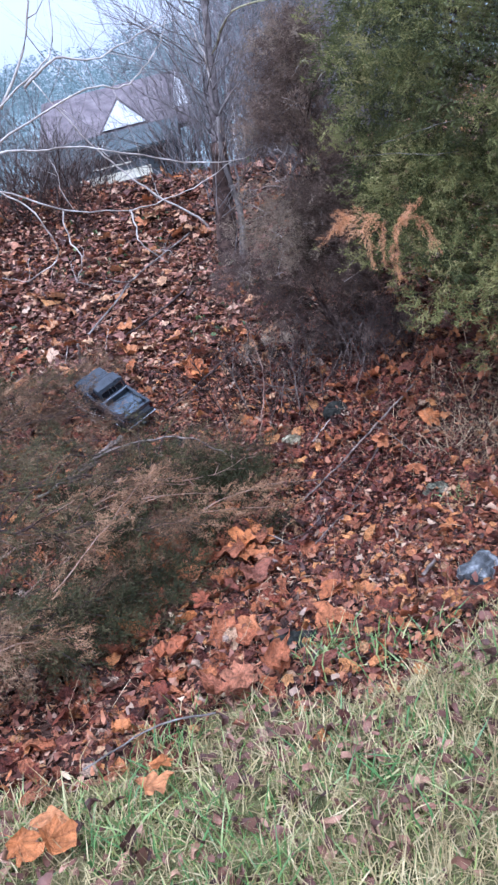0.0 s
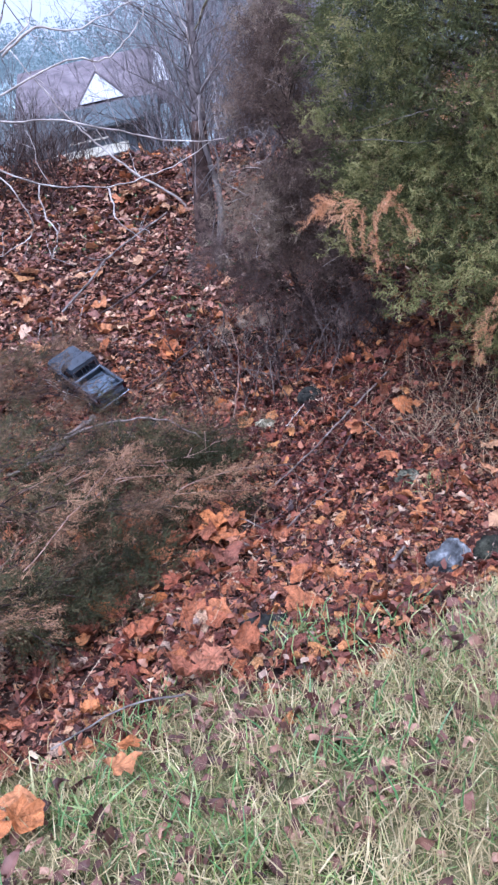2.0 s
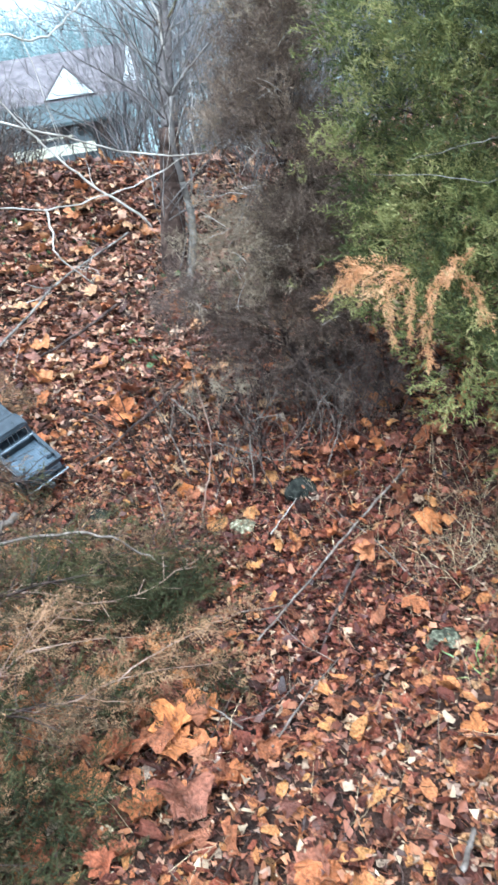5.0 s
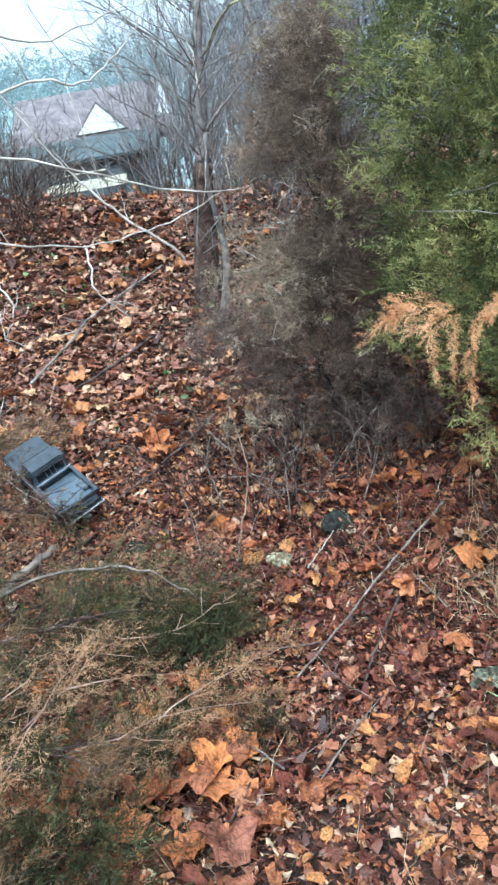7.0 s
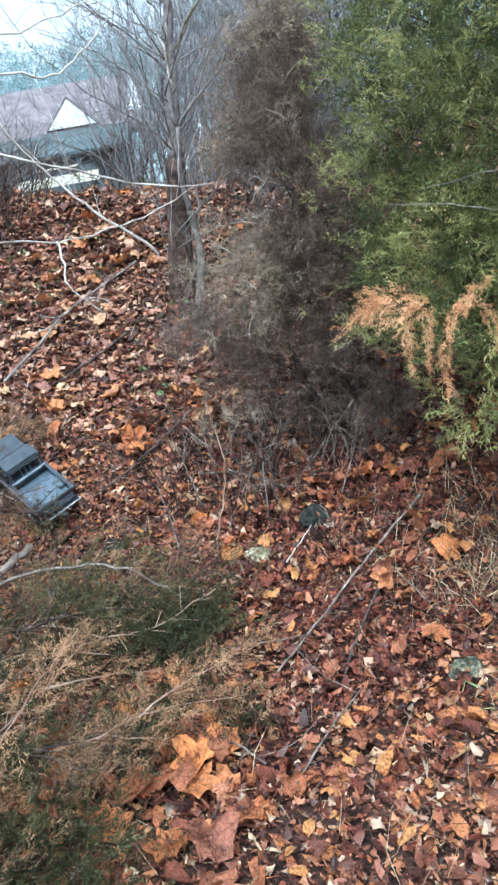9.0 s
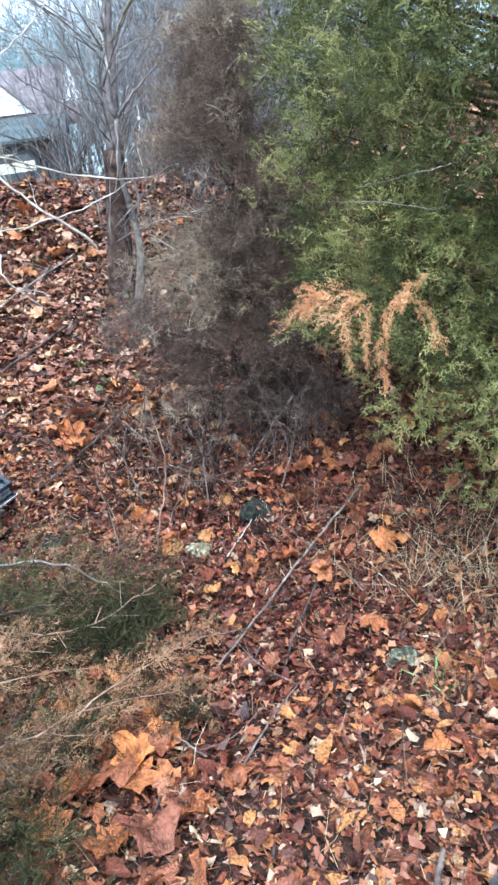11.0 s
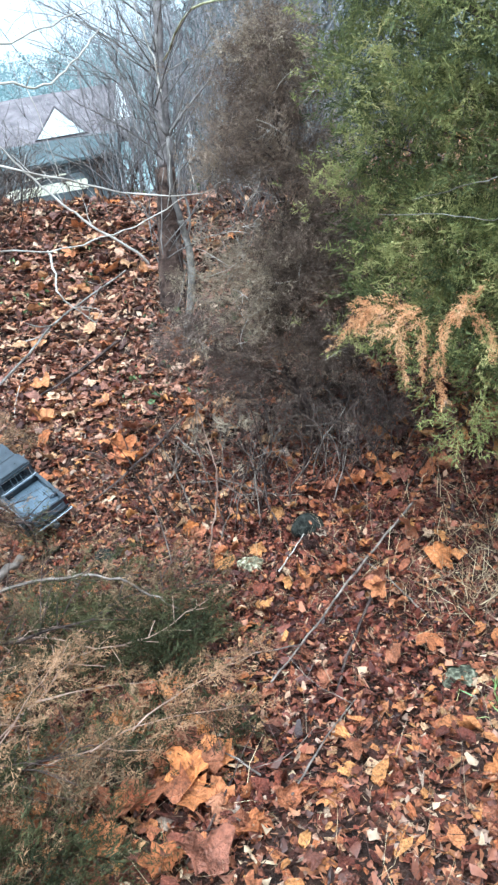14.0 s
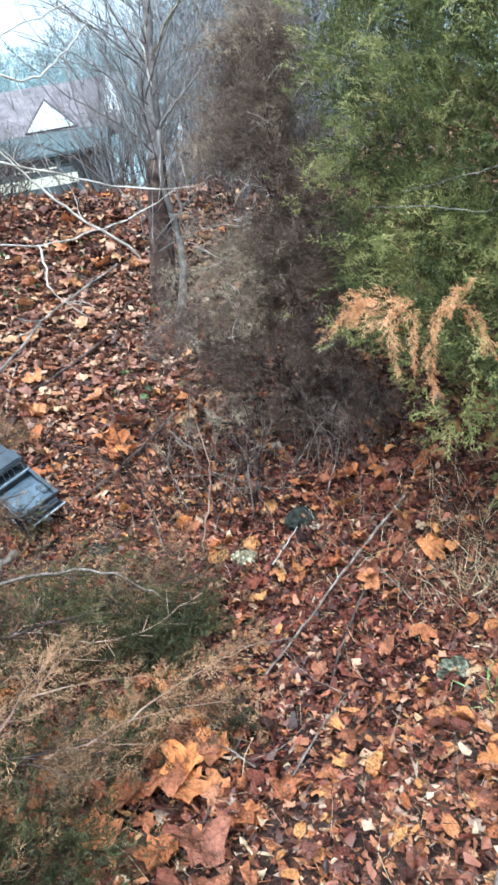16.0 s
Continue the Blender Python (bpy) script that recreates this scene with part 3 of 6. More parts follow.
put_litter("crumbs", 9000, CRUMBS, 0.04, 0.10, M_CRUMB, 0.5, 0.011, (-3.4, 3.2, 4.4, 9.0), litter_keep, 22)
put_litter("leaf_scraps", 11500, SCRAPS, 0.024, 0.06, M_LEAF, 0.5, 0.014, (-2.0, 2.4, 1.0, 5.0), loose_keep, 19)
put_litter("small_leaves", 7000, SMALL, 0.03, 0.075, M_LEAF, 0.55, 0.016, (-2.0, 2.4, 1.0, 5.2), loose_keep, 13)
put_litter("lobed_leaves", 1900, BIG, 0.035, 0.08, M_LEAF, 0.5, 0.018, (-2.0, 2.4, 1.0, 5.0), loose_keep, 14)
put_litter("lobed_leaves", 380, BIG, 0.055, 0.11, M_LEAF, 0.75, 0.028, (0.1, 1.7, 3.1, 4.3), litter_keep, 31)
put_litter("leaf_crumbs", 15000, CRUMBS, 0.012, 0.04, M_CRUMB, 0.7, 0.022, (-1.3, 1.7, 1.2, 4.2), loose_keep, 28)
put_litter("leaf_scraps", 6500, SCRAPS, 0.05, 0.11, M_BANKLEAF, 0.5, 0.016, (-2.4, 1.8, 4.6, 7.4), litter_keep, 23)
put_litter("small_leaves", 5000, SMALL, 0.05, 0.10, M_BANKLEAF, 0.5, 0.016, (-3.5, 3.0, 4.8, 9.5), litter_keep, 15)
put_litter("lobed_leaves", 2500, BIG, 0.06, 0.15, M_BANKLEAF, 0.5, 0.02, (-3.5, 3.0, 4.6, 9.5), litter_keep, 16)
put_litter("outlying_leaves", 17000, CRUMBS, 0.06, 0.17, M_LEAF, 0.4, 0.02, (-6.5, 6.5, 0.0, 12.0), lambda x, y, r: (litter_keep(x, y, r)) & ((x < -1.25) | (x > 1.6) | (y > 8.5)), 18)
put_litter("lawn_leaves", 4200, SMALL, 0.016, 0.05, M_LAWNLEAF, 0.7, 0.017, (-1.5, 1.8, 0.2, 1.9), lambda x, y, r: (lawn_line(x, y) < 0.02) & (r.uniform(size=len(x)) < 0.55 + 0.6 * np.sin(6.1 * x + 1.0) * np.sin(7.3 * y + 2.0 * x)), 17)
put_litter("lawn_leaves", 7500, SCRAPS, 0.014, 0.046, M_LAWNLEAF, 0.7, 0.017, (-1.5, 1.8, 0.2, 1.9), lambda x, y, r: (lawn_line(x, y) < 0.02) & (r.uniform(size=len(x)) < 0.55 + 0.6 * np.sin(6.1 * x + 1.0) * np.sin(7.3 * y + 2.0 * x)), 27)
put_litter("green_sprigs", 900, SMALL, 0.025, 0.06, M_SPRIG, 0.8, 0.03, (-2.2, 0.9, 4.6, 7.4), lambda x, y, r: np.sin(3.1 * x + 1) * np.sin(2.7 * y) > 0.1, 25)
put_litter("straws", 4200, STRAWS, 0.04, 0.15, M_STRAW, 1.5, 0.03, (-1.8, 2.0, 1.4, 6.0), litter_keep, 20)
put_litter("straws", 6000, STRAWS, 0.05, 0.18, M_BROWNBARK, 1.5, 0.03, (-2.0, 2.0, 1.4, 7.0), litter_keep, 21)

# the largest leaves, each one a piece of its own
leaf_meshes = [mesh_of("leaf", v, f, M_LEAF_ONE, True) for v, f in BIG]
rl = random.Random(5)


def one_leaf(x, y, size, lean=0.35, up=0.02, kinds=None):
    kinds = kinds or leaf_meshes
    ob = part("leaf", kinds[rl.randrange(len(kinds))], M_LEAF_ONE, litter)
    ob.matrix_basis = Matrix.Translation((x, y, float(height(x, y)) + up)) @ Euler((rl.gauss(0, lean), rl.gauss(0, lean), rl.uniform(0, 6.28))).to_matrix().to_4x4() @ Matrix.Diagonal((size, size, size, 1))


yellow_meshes = [mesh_of("leaf", v, f, M_YELLOWLEAF, True) for v, f in BIG[:6]]
orange_meshes = [mesh_of("leaf", v, f, M_ORANGELEAF, True) for v, f in BIG[:6]]
for _ in range(40):
    one_leaf(rl.uniform(-2.2, 0.5), rl.uniform(4.5, 7.0), rl.uniform(0.09, 0.18), 0.35, 0.05, yellow_meshes)
for x, y, s in ((-0.42, 5.5, 0.13), (-0.38, 4.85, 0.15), (-0.5, 6.35, 0.14), (-1.25, 5.75, 0.2), (-0.9, 4.7, 0.16), (-1.45, 4.6, 0.16), (-1.7, 6.2, 0.14)):
    one_leaf(x, y, s, 0.25, 0.06, yellow_meshes)
# a drift of big leaves where the lawn falls into the gully
for _ in range(62):
    s = rl.gauss(0, 1)
    x, y = -0.15 + 0.22 * s + rl.gauss(0, 0.12), 1.95 + 0.35 * rl.gauss(0, 1) + 0.5 * rl.random()
    if lawn_line(x, y) > 0.03:
        one_leaf(x, y, rl.uniform(0.08, 0.145), 0.4, rl.uniform(0.02, 0.045))
for _ in range(40):
    x, y = rl.uniform(-1.2, 1.7), rl.uniform(1.6, 4.2)
    if lawn_line(x, y) > 0.05 and rl.random() > 0.6 * mulch_shade(x, y):
        one_leaf(x, y, rl.uniform(0.07, 0.115), 0.5, rl.uniform(0.015, 0.04))
for _ in range(120):
    x, y = rl.uniform(-2.4, 0.6), rl.uniform(4.3, 7.2)
    one_leaf(x, y, rl.uniform(0.09, 0.16), 0.4, rl.uniform(0.02, 0.05), yellow_meshes if rl.random() < 0.5 else None)
# big leaves caught under the fallen bough
for _ in range(16):
    one_leaf(rl.uniform(-0.6, 0.0), rl.uniform(2.35, 2.95), rl.uniform(0.09, 0.15), 0.4, rl.uniform(0.03, 0.08))
# leaves that stand out below the cedars and on the bank
for x, y, s in ((0.68, 3.68, 0.13), (0.77, 3.79, 0.09), (0.98, 3.51, 0.11), (0.79, 3.60, 0.1), (0.49, 3.78, 0.11), (0.76, 3.26, 0.12), (0.81, 3.12, 0.12), (0.60, 3.10, 0.12), (0.38, 3.21, 0.08), (0.63, 2.99, 0.07), (-0.34, 4.53, 0.15), (-0.28, 4.45, 0.14), (-0.22, 4.36, 0.13), (-0.27, 4.33, 0.13), (-0.20, 4.56, 0.13)):
    one_leaf(x, y, s * 1.15, 0.5, 0.06)
# single leaves that lie on the grass and along its edge
for x, y, s in ((-0.455, 1.02, 0.08), (-0.485, 0.95, 0.08), (-0.435, 0.955, 0.085), (-0.27, 1.14, 0.07), (-0.02, 1.44, 0.12), (-0.16, 1.36, 0.11), (-0.10, 1.40, 0.11), (0.34, 2.45, 0.09), (0.80, 1.93, 0.13), (0.92, 1.90, 0.14), (0.88, 1.80, 0.11), (0.667, 2.80, 0.09), (0.548, 2.78, 0.11), (1.06, 2.74, 0.10), (1.17, 2.55, 0.12), (0.98, 2.47, 0.10), (1.30, 2.62, 0.09), (0.592, 3.07, 0.10), (0.685, 3.70, 0.12), (0.58, 3.72, 0.10), (-0.055, 2.51, 0.15), (-0.09, 2.42, 0.14), (-0.07, 2.19, 0.16), (-0.16, 2.86, 0.13), (-0.44, 1.92, 0.13), (-0.30, 1.66, 0.15), (-0.37, 1.30, 0.09), (-0.28, 1.06, 0.09)):
    one_leaf(x, y, s, 0.25, 0.075 if 0.7 < x < 1 and y < 2 else 0.055, orange_meshes if y < 1.35 else yellow_meshes if x > 0.75 else None)

# ---- lawn ----
rg = np.random.default_rng(21)
grass = tagged(new("grass"), "short winter grass, green mixed with pale straw", "grass", kind="stuff")
def lawn_keep(x, y, r):
    return (r.uniform(size=len(x)) < ss(0.12, -0.10, lawn_line(x, y))) & (r.uniform(size=len(x)) < 0.75 + 0.5 * np.sin(9 * x + 2) * np.sin(8 * y + 1))


x, y = strewn(95000, rg, -1.1, 1.9, 0.25, 2.3, lawn_keep)
m = len(x)
part("blades", scatter("blades", BLADES, on_ground(x, y, -0.004), turns(m, 1.15, rg), 0.02 + 0.05 * rg.uniform(size=m) ** 1.7, M_GRASS, rg), M_GRASS, grass)
x, y = strewn(48000, rg, -1.1, 1.9, 0.25, 2.3, lambda x, y, r: r.uniform(size=len(x)) < ss(0.12, -0.10, lawn_line(x, y)))
m = len(x)
part("thatch", scatter("thatch", THATCH, on_ground(x, y, 0.006), turns(m, 1.3, rg), 0.03 + 0.05 * rg.uniform(size=m), M_LAWNSTRAW, rg), M_LAWNSTRAW, grass)
x, y = strewn(20000, rg, -4.5, 4.5, -4, 3.0, lambda x, y, r: (lawn_line(x, y) < 0) & ((np.abs(x - 0.4) > 1.5) | (y < 0.25)))
m = len(x)
part("blades", scatter("blades", BLADES, on_ground(x, y, -0.004), turns(m, 0.6, rg), 0.05 + 0.06 * rg.uniform(size=m), M_GRASS, rg), M_GRASS, grass)

x, y = strewn(16000, rg, -4.5, 4.5, -4, 3.0, lambda x, y, r: (lawn_line(x, y) < 0) & ((np.abs(x - 0.4) > 1.3) | (y < 0.35)))
m = len(x)
part("thatch", scatter("thatch", THATCH, on_ground(x, y, 0.006), turns(m, 1.3, rg), 0.05 + 0.07 * rg.uniform(size=m), M_LAWNSTRAW, rg), M_LAWNSTRAW, grass)

x, y = strewn(18000, rg, 0.0, 1.5, 0.6, 2.2, lambda x, y, r: (lawn_line(x, y) < -0.03) & (np.sin(6.5 * x + 4 * y) * np.sin(7 * y - 3 * x + 1) > -0.15))
m = len(x)
part("dry_blades", scatter("dry_blades", THATCH, on_ground(x, y, 0.014), turns(m, 1.0, rg), 0.025 + 0.05 * rg.uniform(size=m), M_LAWNSTRAW, rg), M_LAWNSTRAW, grass)

x, y = strewn(17000, rg, -1.1, 1.9, 0.25, 2.3, lambda x, y, r: (lawn_line(x, y) < 0.02) & (np.sin(7.3 * x + 3 * y + 0.5) * np.sin(8.1 * y - 2 * x) + 0.3 * np.sin(19 * x) > 0.25))
m = len(x)
part("fresh_blades", scatter("fresh_blades", BLADES, on_ground(x, y, -0.002), turns(m, 1.0, rg), 0.025 + 0.05 * rg.uniform(size=m), M_LUSH, rg), M_LUSH, grass)

# tufts of grass and straw
def tuft(name, label, cx, cy, n, spread, lo, hi, tilt, mat, seed):
    r = np.random.default_rng(seed)
    x, y = cx + r.normal(0, spread, n), cy + r.normal(0, spread, n)
    me = scatter(name, STRAWS if mat is M_STRAW else BLADES, on_ground(x, y, -0.004), turns(n, tilt, r), lo + (hi - lo) * r.uniform(size=n), mat, r)
    return tagged(part(name, me, mat), label, "grass", kind="stuff")


for k, (x, y, n, sp, lo, hi, tl, lab) in enumerate((
        (1.45, 2.75, 130, 0.10, 0.15, 0.34, 0.4, "upright tuft of dry bleached weed stems"),
        (0.98, 3.05, 800, 0.17, 0.08, 0.22, 1.45, "flattened mat of dry straw on the leaves"),
        (1.22, 2.85, 950, 0.17, 0.08, 0.22, 1.45, "flattened mat of dry straw on the leaves"),
        (0.7, 3.25, 300, 0.2, 0.07, 0.16, 1.2, "thin dry straw strewn under the cedar"),
        (-0.28, 4.55, 90, 0.05, 0.06, 0.13, 0.6, "small dry grass tuft on the bank"))):
    tuft("straw_tuft", lab, x, y, n, sp, lo, hi, tl, M_STRAW, 30 + k)
for k, (x, y, n, sp) in enumerate(((1.28, 2.36, 70, 0.05), (0.12, 1.52, 110, 0.05), (-0.27, 1.25, 90, 0.06), (0.25, 0.95, 160, 0.09), (0.75, 2.5, 40, 0.05), (0.45, 1.25, 140, 0.08), (-0.35, 1.0, 120, 0.07), (0.62, 1.35, 130, 0.08), (0.1, 1.1, 120, 0.08), (0.95, 1.55, 130, 0.08), (0.3, 1.42, 110, 0.07), (-0.1, 0.85, 130, 0.08), (0.6, 0.95, 140, 0.09))):
    tuft("grass_tuft", "fresh green grass tuft at the lawn edge", x, y, n, sp, 0.04, 0.11, 0.7, M_LUSH, 40 + k)


bm = bmesh.new()
rows_ = []
for k in range(9):
    u = k / 8
    wd = 0.020 * math.sin(math.pi * min(1, u * 0.9 + 0.08)) ** 0.7
    rows_.append([bm.verts.new((s * wd, 0.20 * u, 0.03 * math.sin(2.5 * u) + abs(s) * 0.012 + 0.004 * math.sin(9 * u + s))) for s in (-1, -0.5, 0, 0.5, 1)])
for a, b in zip(rows_, rows_[1:]):
    for k in range(4):
        bm.faces.new((a[k], a[k + 1], b[k + 1], b[k]))
bm.faces.ensure_lookup_table()
bmesh.ops.solidify(bm, geom=bm.faces[:], thickness=0.0015)
ob = part("weed_leaf", bm, M_WEED, None, "", True)
ob.matrix_basis = pose(0.50, 1.02, float(height(0.50, 1.02)) + 0.032, 0, 0, -84)
tagged(ob, "broad pale grey-green weed leaf lying on the lawn", "leaf")


# ---- stones ----
def stone(label, x, y, size, mat, seed, sink=0.3, turn=0.0, rugged=0.30):
    bm = bmesh.new()
    bmesh.ops.create_icosphere(bm, subdivisions=4, radius=1)
    for v in bm.verts:
        c = v.co
        d = 1 + rugged * noise.noise(c * 1.2 + Vector((seed, 0, 0))) + 0.5 * rugged * noise.noise(c * 3.5 + Vector((0, seed, 0))) + 0.25 * rugged * noise.noise(c * 8)
        v.co = Vector((c.x * size[0], c.y * size[1], c.z * size[2])) * d
    ob = part("stone", bm, mat, None, "", True)
    ob.matrix_basis = pose(x, y, float(height(x, y)) + size[2] * (1 - 2 * sink), 0, 0, turn)
    return tagged(ob, label, "stone")


stone("small pale lichen-covered stone among leaves", 0.207, 3.515, (0.046, 0.040, 0.036), M_LICHEN, 1, 0.2, 0, 0.55)
stone("dark grey-green rounded stone half buried", 0.465, 3.60, (0.066, 0.055, 0.056), M_STONE_DARK, 2, 0.25, 0, 0.14)
stone("large grey-blue stone at the lawn edge", 0.602, 1.825, (0.074, 0.046, 0.060), M_STONE_BLUE, 3, 0.25, 30, 0.3)
stone("dark mossy stone beside the grey-blue one", 0.725, 1.80, (0.062, 0.055, 0.05), M_STONE_MOSS, 4, 0.3, -10)
stone("flat grey lichen stone among leaves", 0.715, 2.675, (0.055, 0.045, 0.026), M_GREYSTONE, 5, 0.42, 0, 0.35)
stone("dark stone by the green tuft", 1.22, 2.14, (0.10, 0.08, 0.06), M_STONE_DARK, 6, 0.35)
stone("dark flat stone under the lawn edge", 0.05, 1.62, (0.075, 0.05, 0.03), M_STONE_DARK, 7, 0.3)
stone("small dark stone in the gully leaves", -0.36, 3.75, (0.045, 0.04, 0.035), M_STONE_DARK, 8, 0.3)


# ---- sticks on the ground ----
def stick(label, ends, r0, r1, mat, seed, up=0.015, twigs=0, name="stick"):
    rnd = random.Random(seed)
    pts = [(x, y, float(height(x, y)) + up + dz) for x, y, dz in ends]
    t = Tubes(7)
    line = bent(pts, 6, r0 * 0.5, rnd)
    t.add(line, r0, r1)
    for _ in range(twigs):
        q = line[rnd.randint(2, len(line) - 2)]
        grow(t, q, (rnd.gauss(0, 1), rnd.gauss(0, 1), rnd.uniform(0, 0.6)), rnd.uniform(0.08, 0.25), r1 * 0.9, 1, rnd, 2)
    ob = part(name, t.mesh(name, mat), mat)
    return tagged(ob, label, "stick")


stick("long thin grey stick lying across the leaves", ((0.84, 3.42, 0.02), (0.55, 3.2, 0.02), (0.36, 3.0, 0.03), (0.18, 2.80, 0.01)), 0.005, 0.003, M_STICK, 1, 0.025, 1)
stick("long thin dark stick beside a paler one", ((0.62, 3.15, 0), (0.45, 2.9, 0.01), (0.33, 2.65, 0)), 0.006, 0.003, M_BROWNBARK, 2, 0.025)
stick("pale bent branch lying on the bank", ((-0.20, 6.0, 0.03), (-0.62, 5.63, 0.06), (-0.80, 5.4, 0.04), (-0.98, 5.17, 0.02)), 0.006, 0.008, M_BARK, 3, 0.03, 1)
stick("dark rotting branch on the leafy bank", ((-0.25, 5.38, 0.02), (-0.5, 5.2, 0.02), (-0.8, 5.0, 0.01)), 0.010, 0.006, M_BROWNBARK, 4, 0.02)
stick("dark rotting branch in the gully", ((0.05, 4.55, 0.05), (-0.2, 4.3, 0.03), (-0.45, 4.1, 0.01)), 0.008, 0.005, M_BROWNBARK, 5, 0.02, 2)
stick("thin dry twig on the lawn edge", ((-0.16, 1.27, 0.03), (-0.28, 1.25, 0.05), (-0.43, 1.17, 0.03)), 0.0026, 0.0018, M_BARK, 6, 0.03)
stick("broken pale stick standing in leaves", ((-1.02, 4.95, 0.0), (-1.02, 4.93, 0.06), (-1.01, 4.9, 0.16)), 0.012, 0.009, M_STICK, 7, 0.0)
stick("pale stub of a broken branch", ((-0.85, 3.25, 0.06), (-0.75, 3.35, 0.10), (-0.62, 3.5, 0.14)), 0.02, 0.015, M_STICK, 8, 0.05)
stick("short pale bark chip lying on the leaves", ((0.44, 1.86, 0.01), (0.47, 1.9, 0.012), (0.50, 1.95, 0.01)), 0.006, 0.005, M_STICK, 9, 0.03)
rs = random.Random(77)
for k in range(46):
    x, y, a, L = rs.uniform(-1.6, 1.6), rs.uniform(2.2, 6.6), rs.uniform(0, 3.14), rs.uniform(0.12, 0.4)
    dx, dy = math.cos(a) * L / 2, math.sin(a) * L / 2
    if lawn_line(x - abs(dx), y - abs(dy)) > 0.15:
        tagged(stick("thin dry twig lying on the leaves", ((x - dx, y - dy, 0), (x, y, rs.uniform(0, 0.03)), (x + dx, y + dy, 0.01)), rs.uniform(0.002, 0.004), 0.0015, rs.choice((M_TWIG, M_STICK, M_BROWNBARK)), 100 + k, 0.03, rs.randint(0, 1)), group="twigs on the ground")


# ---- the green cedar ----
def clumped(r, branches, per, centre, profile, low, lump, seed, spread, lift=0.35, sparse=None, stray=0.55, shy=0.5):
    """Sprays gathered in tufts at the ends of many branches: their places and ways, and the branch tips."""
    zs = np.array([p[0] for p in profile])
    rads = np.array([p[1] for p in profile])
    places, ways, tips = [], [], []
    while len(tips) < branches:
        z = r.uniform(zs[0], zs[-1])
        if r.uniform() > np.interp(z, zs, rads) / rads.max():
            continue
        a = r.uniform(-np.pi, np.pi)
        if z < low(a):
            continue
        if sparse and sparse(a, z) and r.uniform() < 0.85:
            continue
        R = np.interp(z, zs, rads) * (1 + lump * noise.noise(Vector((2.2 * math.cos(a), 2.2 * math.sin(a), 2.4 * z + seed)))) * (1 - shy * r.uniform() ** 1.8)
        c = np.array([*centre(z), z])
        out = np.array([math.cos(a), math.sin(a), lift])
        foot = c - np.array([0, 0, 0.25])
        tip = c + R * np.array([math.cos(a), math.sin(a), 0])
        tips.append((foot, tip))
        t = 0.5 + 0.5 * r.uniform(size=per) ** 0.6
        w = spread * (0.45 + 0.75 * (1 - np.abs(t - 0.8)))
        q = foot + (tip - foot) * t[:, None] + r.normal(size=(per, 3)) * w[:, None] * np.array([1, 1, 0.75])
        places.append(q)
        ways.append(out * 0.8 + r.normal(0, stray, (per, 3)))
    return np.concatenate(places), np.concatenate(ways), tips


rc = np.random.default_rng(51)
cedar = tagged(new("cedar_tree"), "dense green cedar with tan dead sprays, branches to the ground", "tree")
ct = (1.52, 3.42, float(height(1.52, 3.42)))
cedar.location = ct
prof = ((0.20, 0.72), (0.5, 0.86), (0.8, 0.94), (1.0, 0.97), (1.4, 0.94), (1.8, 0.94), (2.1, 0.90), (2.3, 0.82))
low = lambda a: 0.46 + 0.38 * np.maximum(ss(-2.2, -2.62, a), ss(1.6, 2.4, a)) + 0.04 * np.sin(5 * a)
cp, cw, tips = clumped(rc, 530, 30, lambda z: ct[:2], prof, low, 0.2, 3.0, 0.046, stray=0.7, shy=0.42, sparse=lambda a, z: math.sin(a) > 0.1)
local = Matrix.Translation(-Vector(ct))
# fill behind the outer sprays, inner shade carried by its darker green
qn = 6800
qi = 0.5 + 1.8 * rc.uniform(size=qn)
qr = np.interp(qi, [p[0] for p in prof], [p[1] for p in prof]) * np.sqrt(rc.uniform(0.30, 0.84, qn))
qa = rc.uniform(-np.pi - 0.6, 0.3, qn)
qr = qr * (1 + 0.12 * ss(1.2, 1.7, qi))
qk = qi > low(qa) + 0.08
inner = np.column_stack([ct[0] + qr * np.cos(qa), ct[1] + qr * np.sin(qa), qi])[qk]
fill = scatter("inner_crown", SPRAY_INNER, inner, facing(rc.normal(size=inner.shape), rc), 0.07 + 0.05 * rc.uniform(size=len(inner)), M_SHADECEDAR, rc)
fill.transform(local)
part("inner_crown", fill, M_SHADECEDAR, cedar)
cm = scatter("crown", SPRAY, cp, facing(cw, rc), 0.045 + 0.045 * rc.uniform(size=len(cp)), M_CEDAR, rc)
cm.transform(local)
part("crown", cm, M_CEDAR, cedar)
# the pointed top, of larger sprays
up_z = 2.1 + 0.9 * rc.uniform(size=1200) ** 1.4
up_a, up_r = rc.uniform(0, 6.283, 1200), np.interp(up_z, (2.1, 2.5, 3.0), (0.84, 0.5, 0.03)) * np.sqrt(rc.uniform(0.2, 1.0, 1200))
up_p = np.column_stack([ct[0] + up_r * np.cos(up_a), ct[1] + up_r * np.sin(up_a), up_z])
cm = scatter("upper_crown", SPRAY, up_p, facing(np.column_stack([np.cos(up_a), np.sin(up_a), np.full(1200, 0.5)]) + rc.normal(0, 0.5, (1200, 3)), rc), 0.12 + 0.08 * rc.uniform(size=1200), M_CEDAR, rc)
cm.transform(local)
part("upper_crown", cm, M_CEDAR, cedar)
tb = Tubes(8)
tb.add([(ct[0], ct[1], ct[2] - 0.1), (ct[0] + 0.02, ct[1], ct[2] + 1.2), (ct[0] - 0.02, ct[1] + 0.03, 2.95)], 0.085, 0.012)
tm = tb.mesh("trunk", M_BROWNBARK)
tm.transform(local)
part("trunk", tm, M_BROWNBARK, cedar)
tb = Tubes(5)
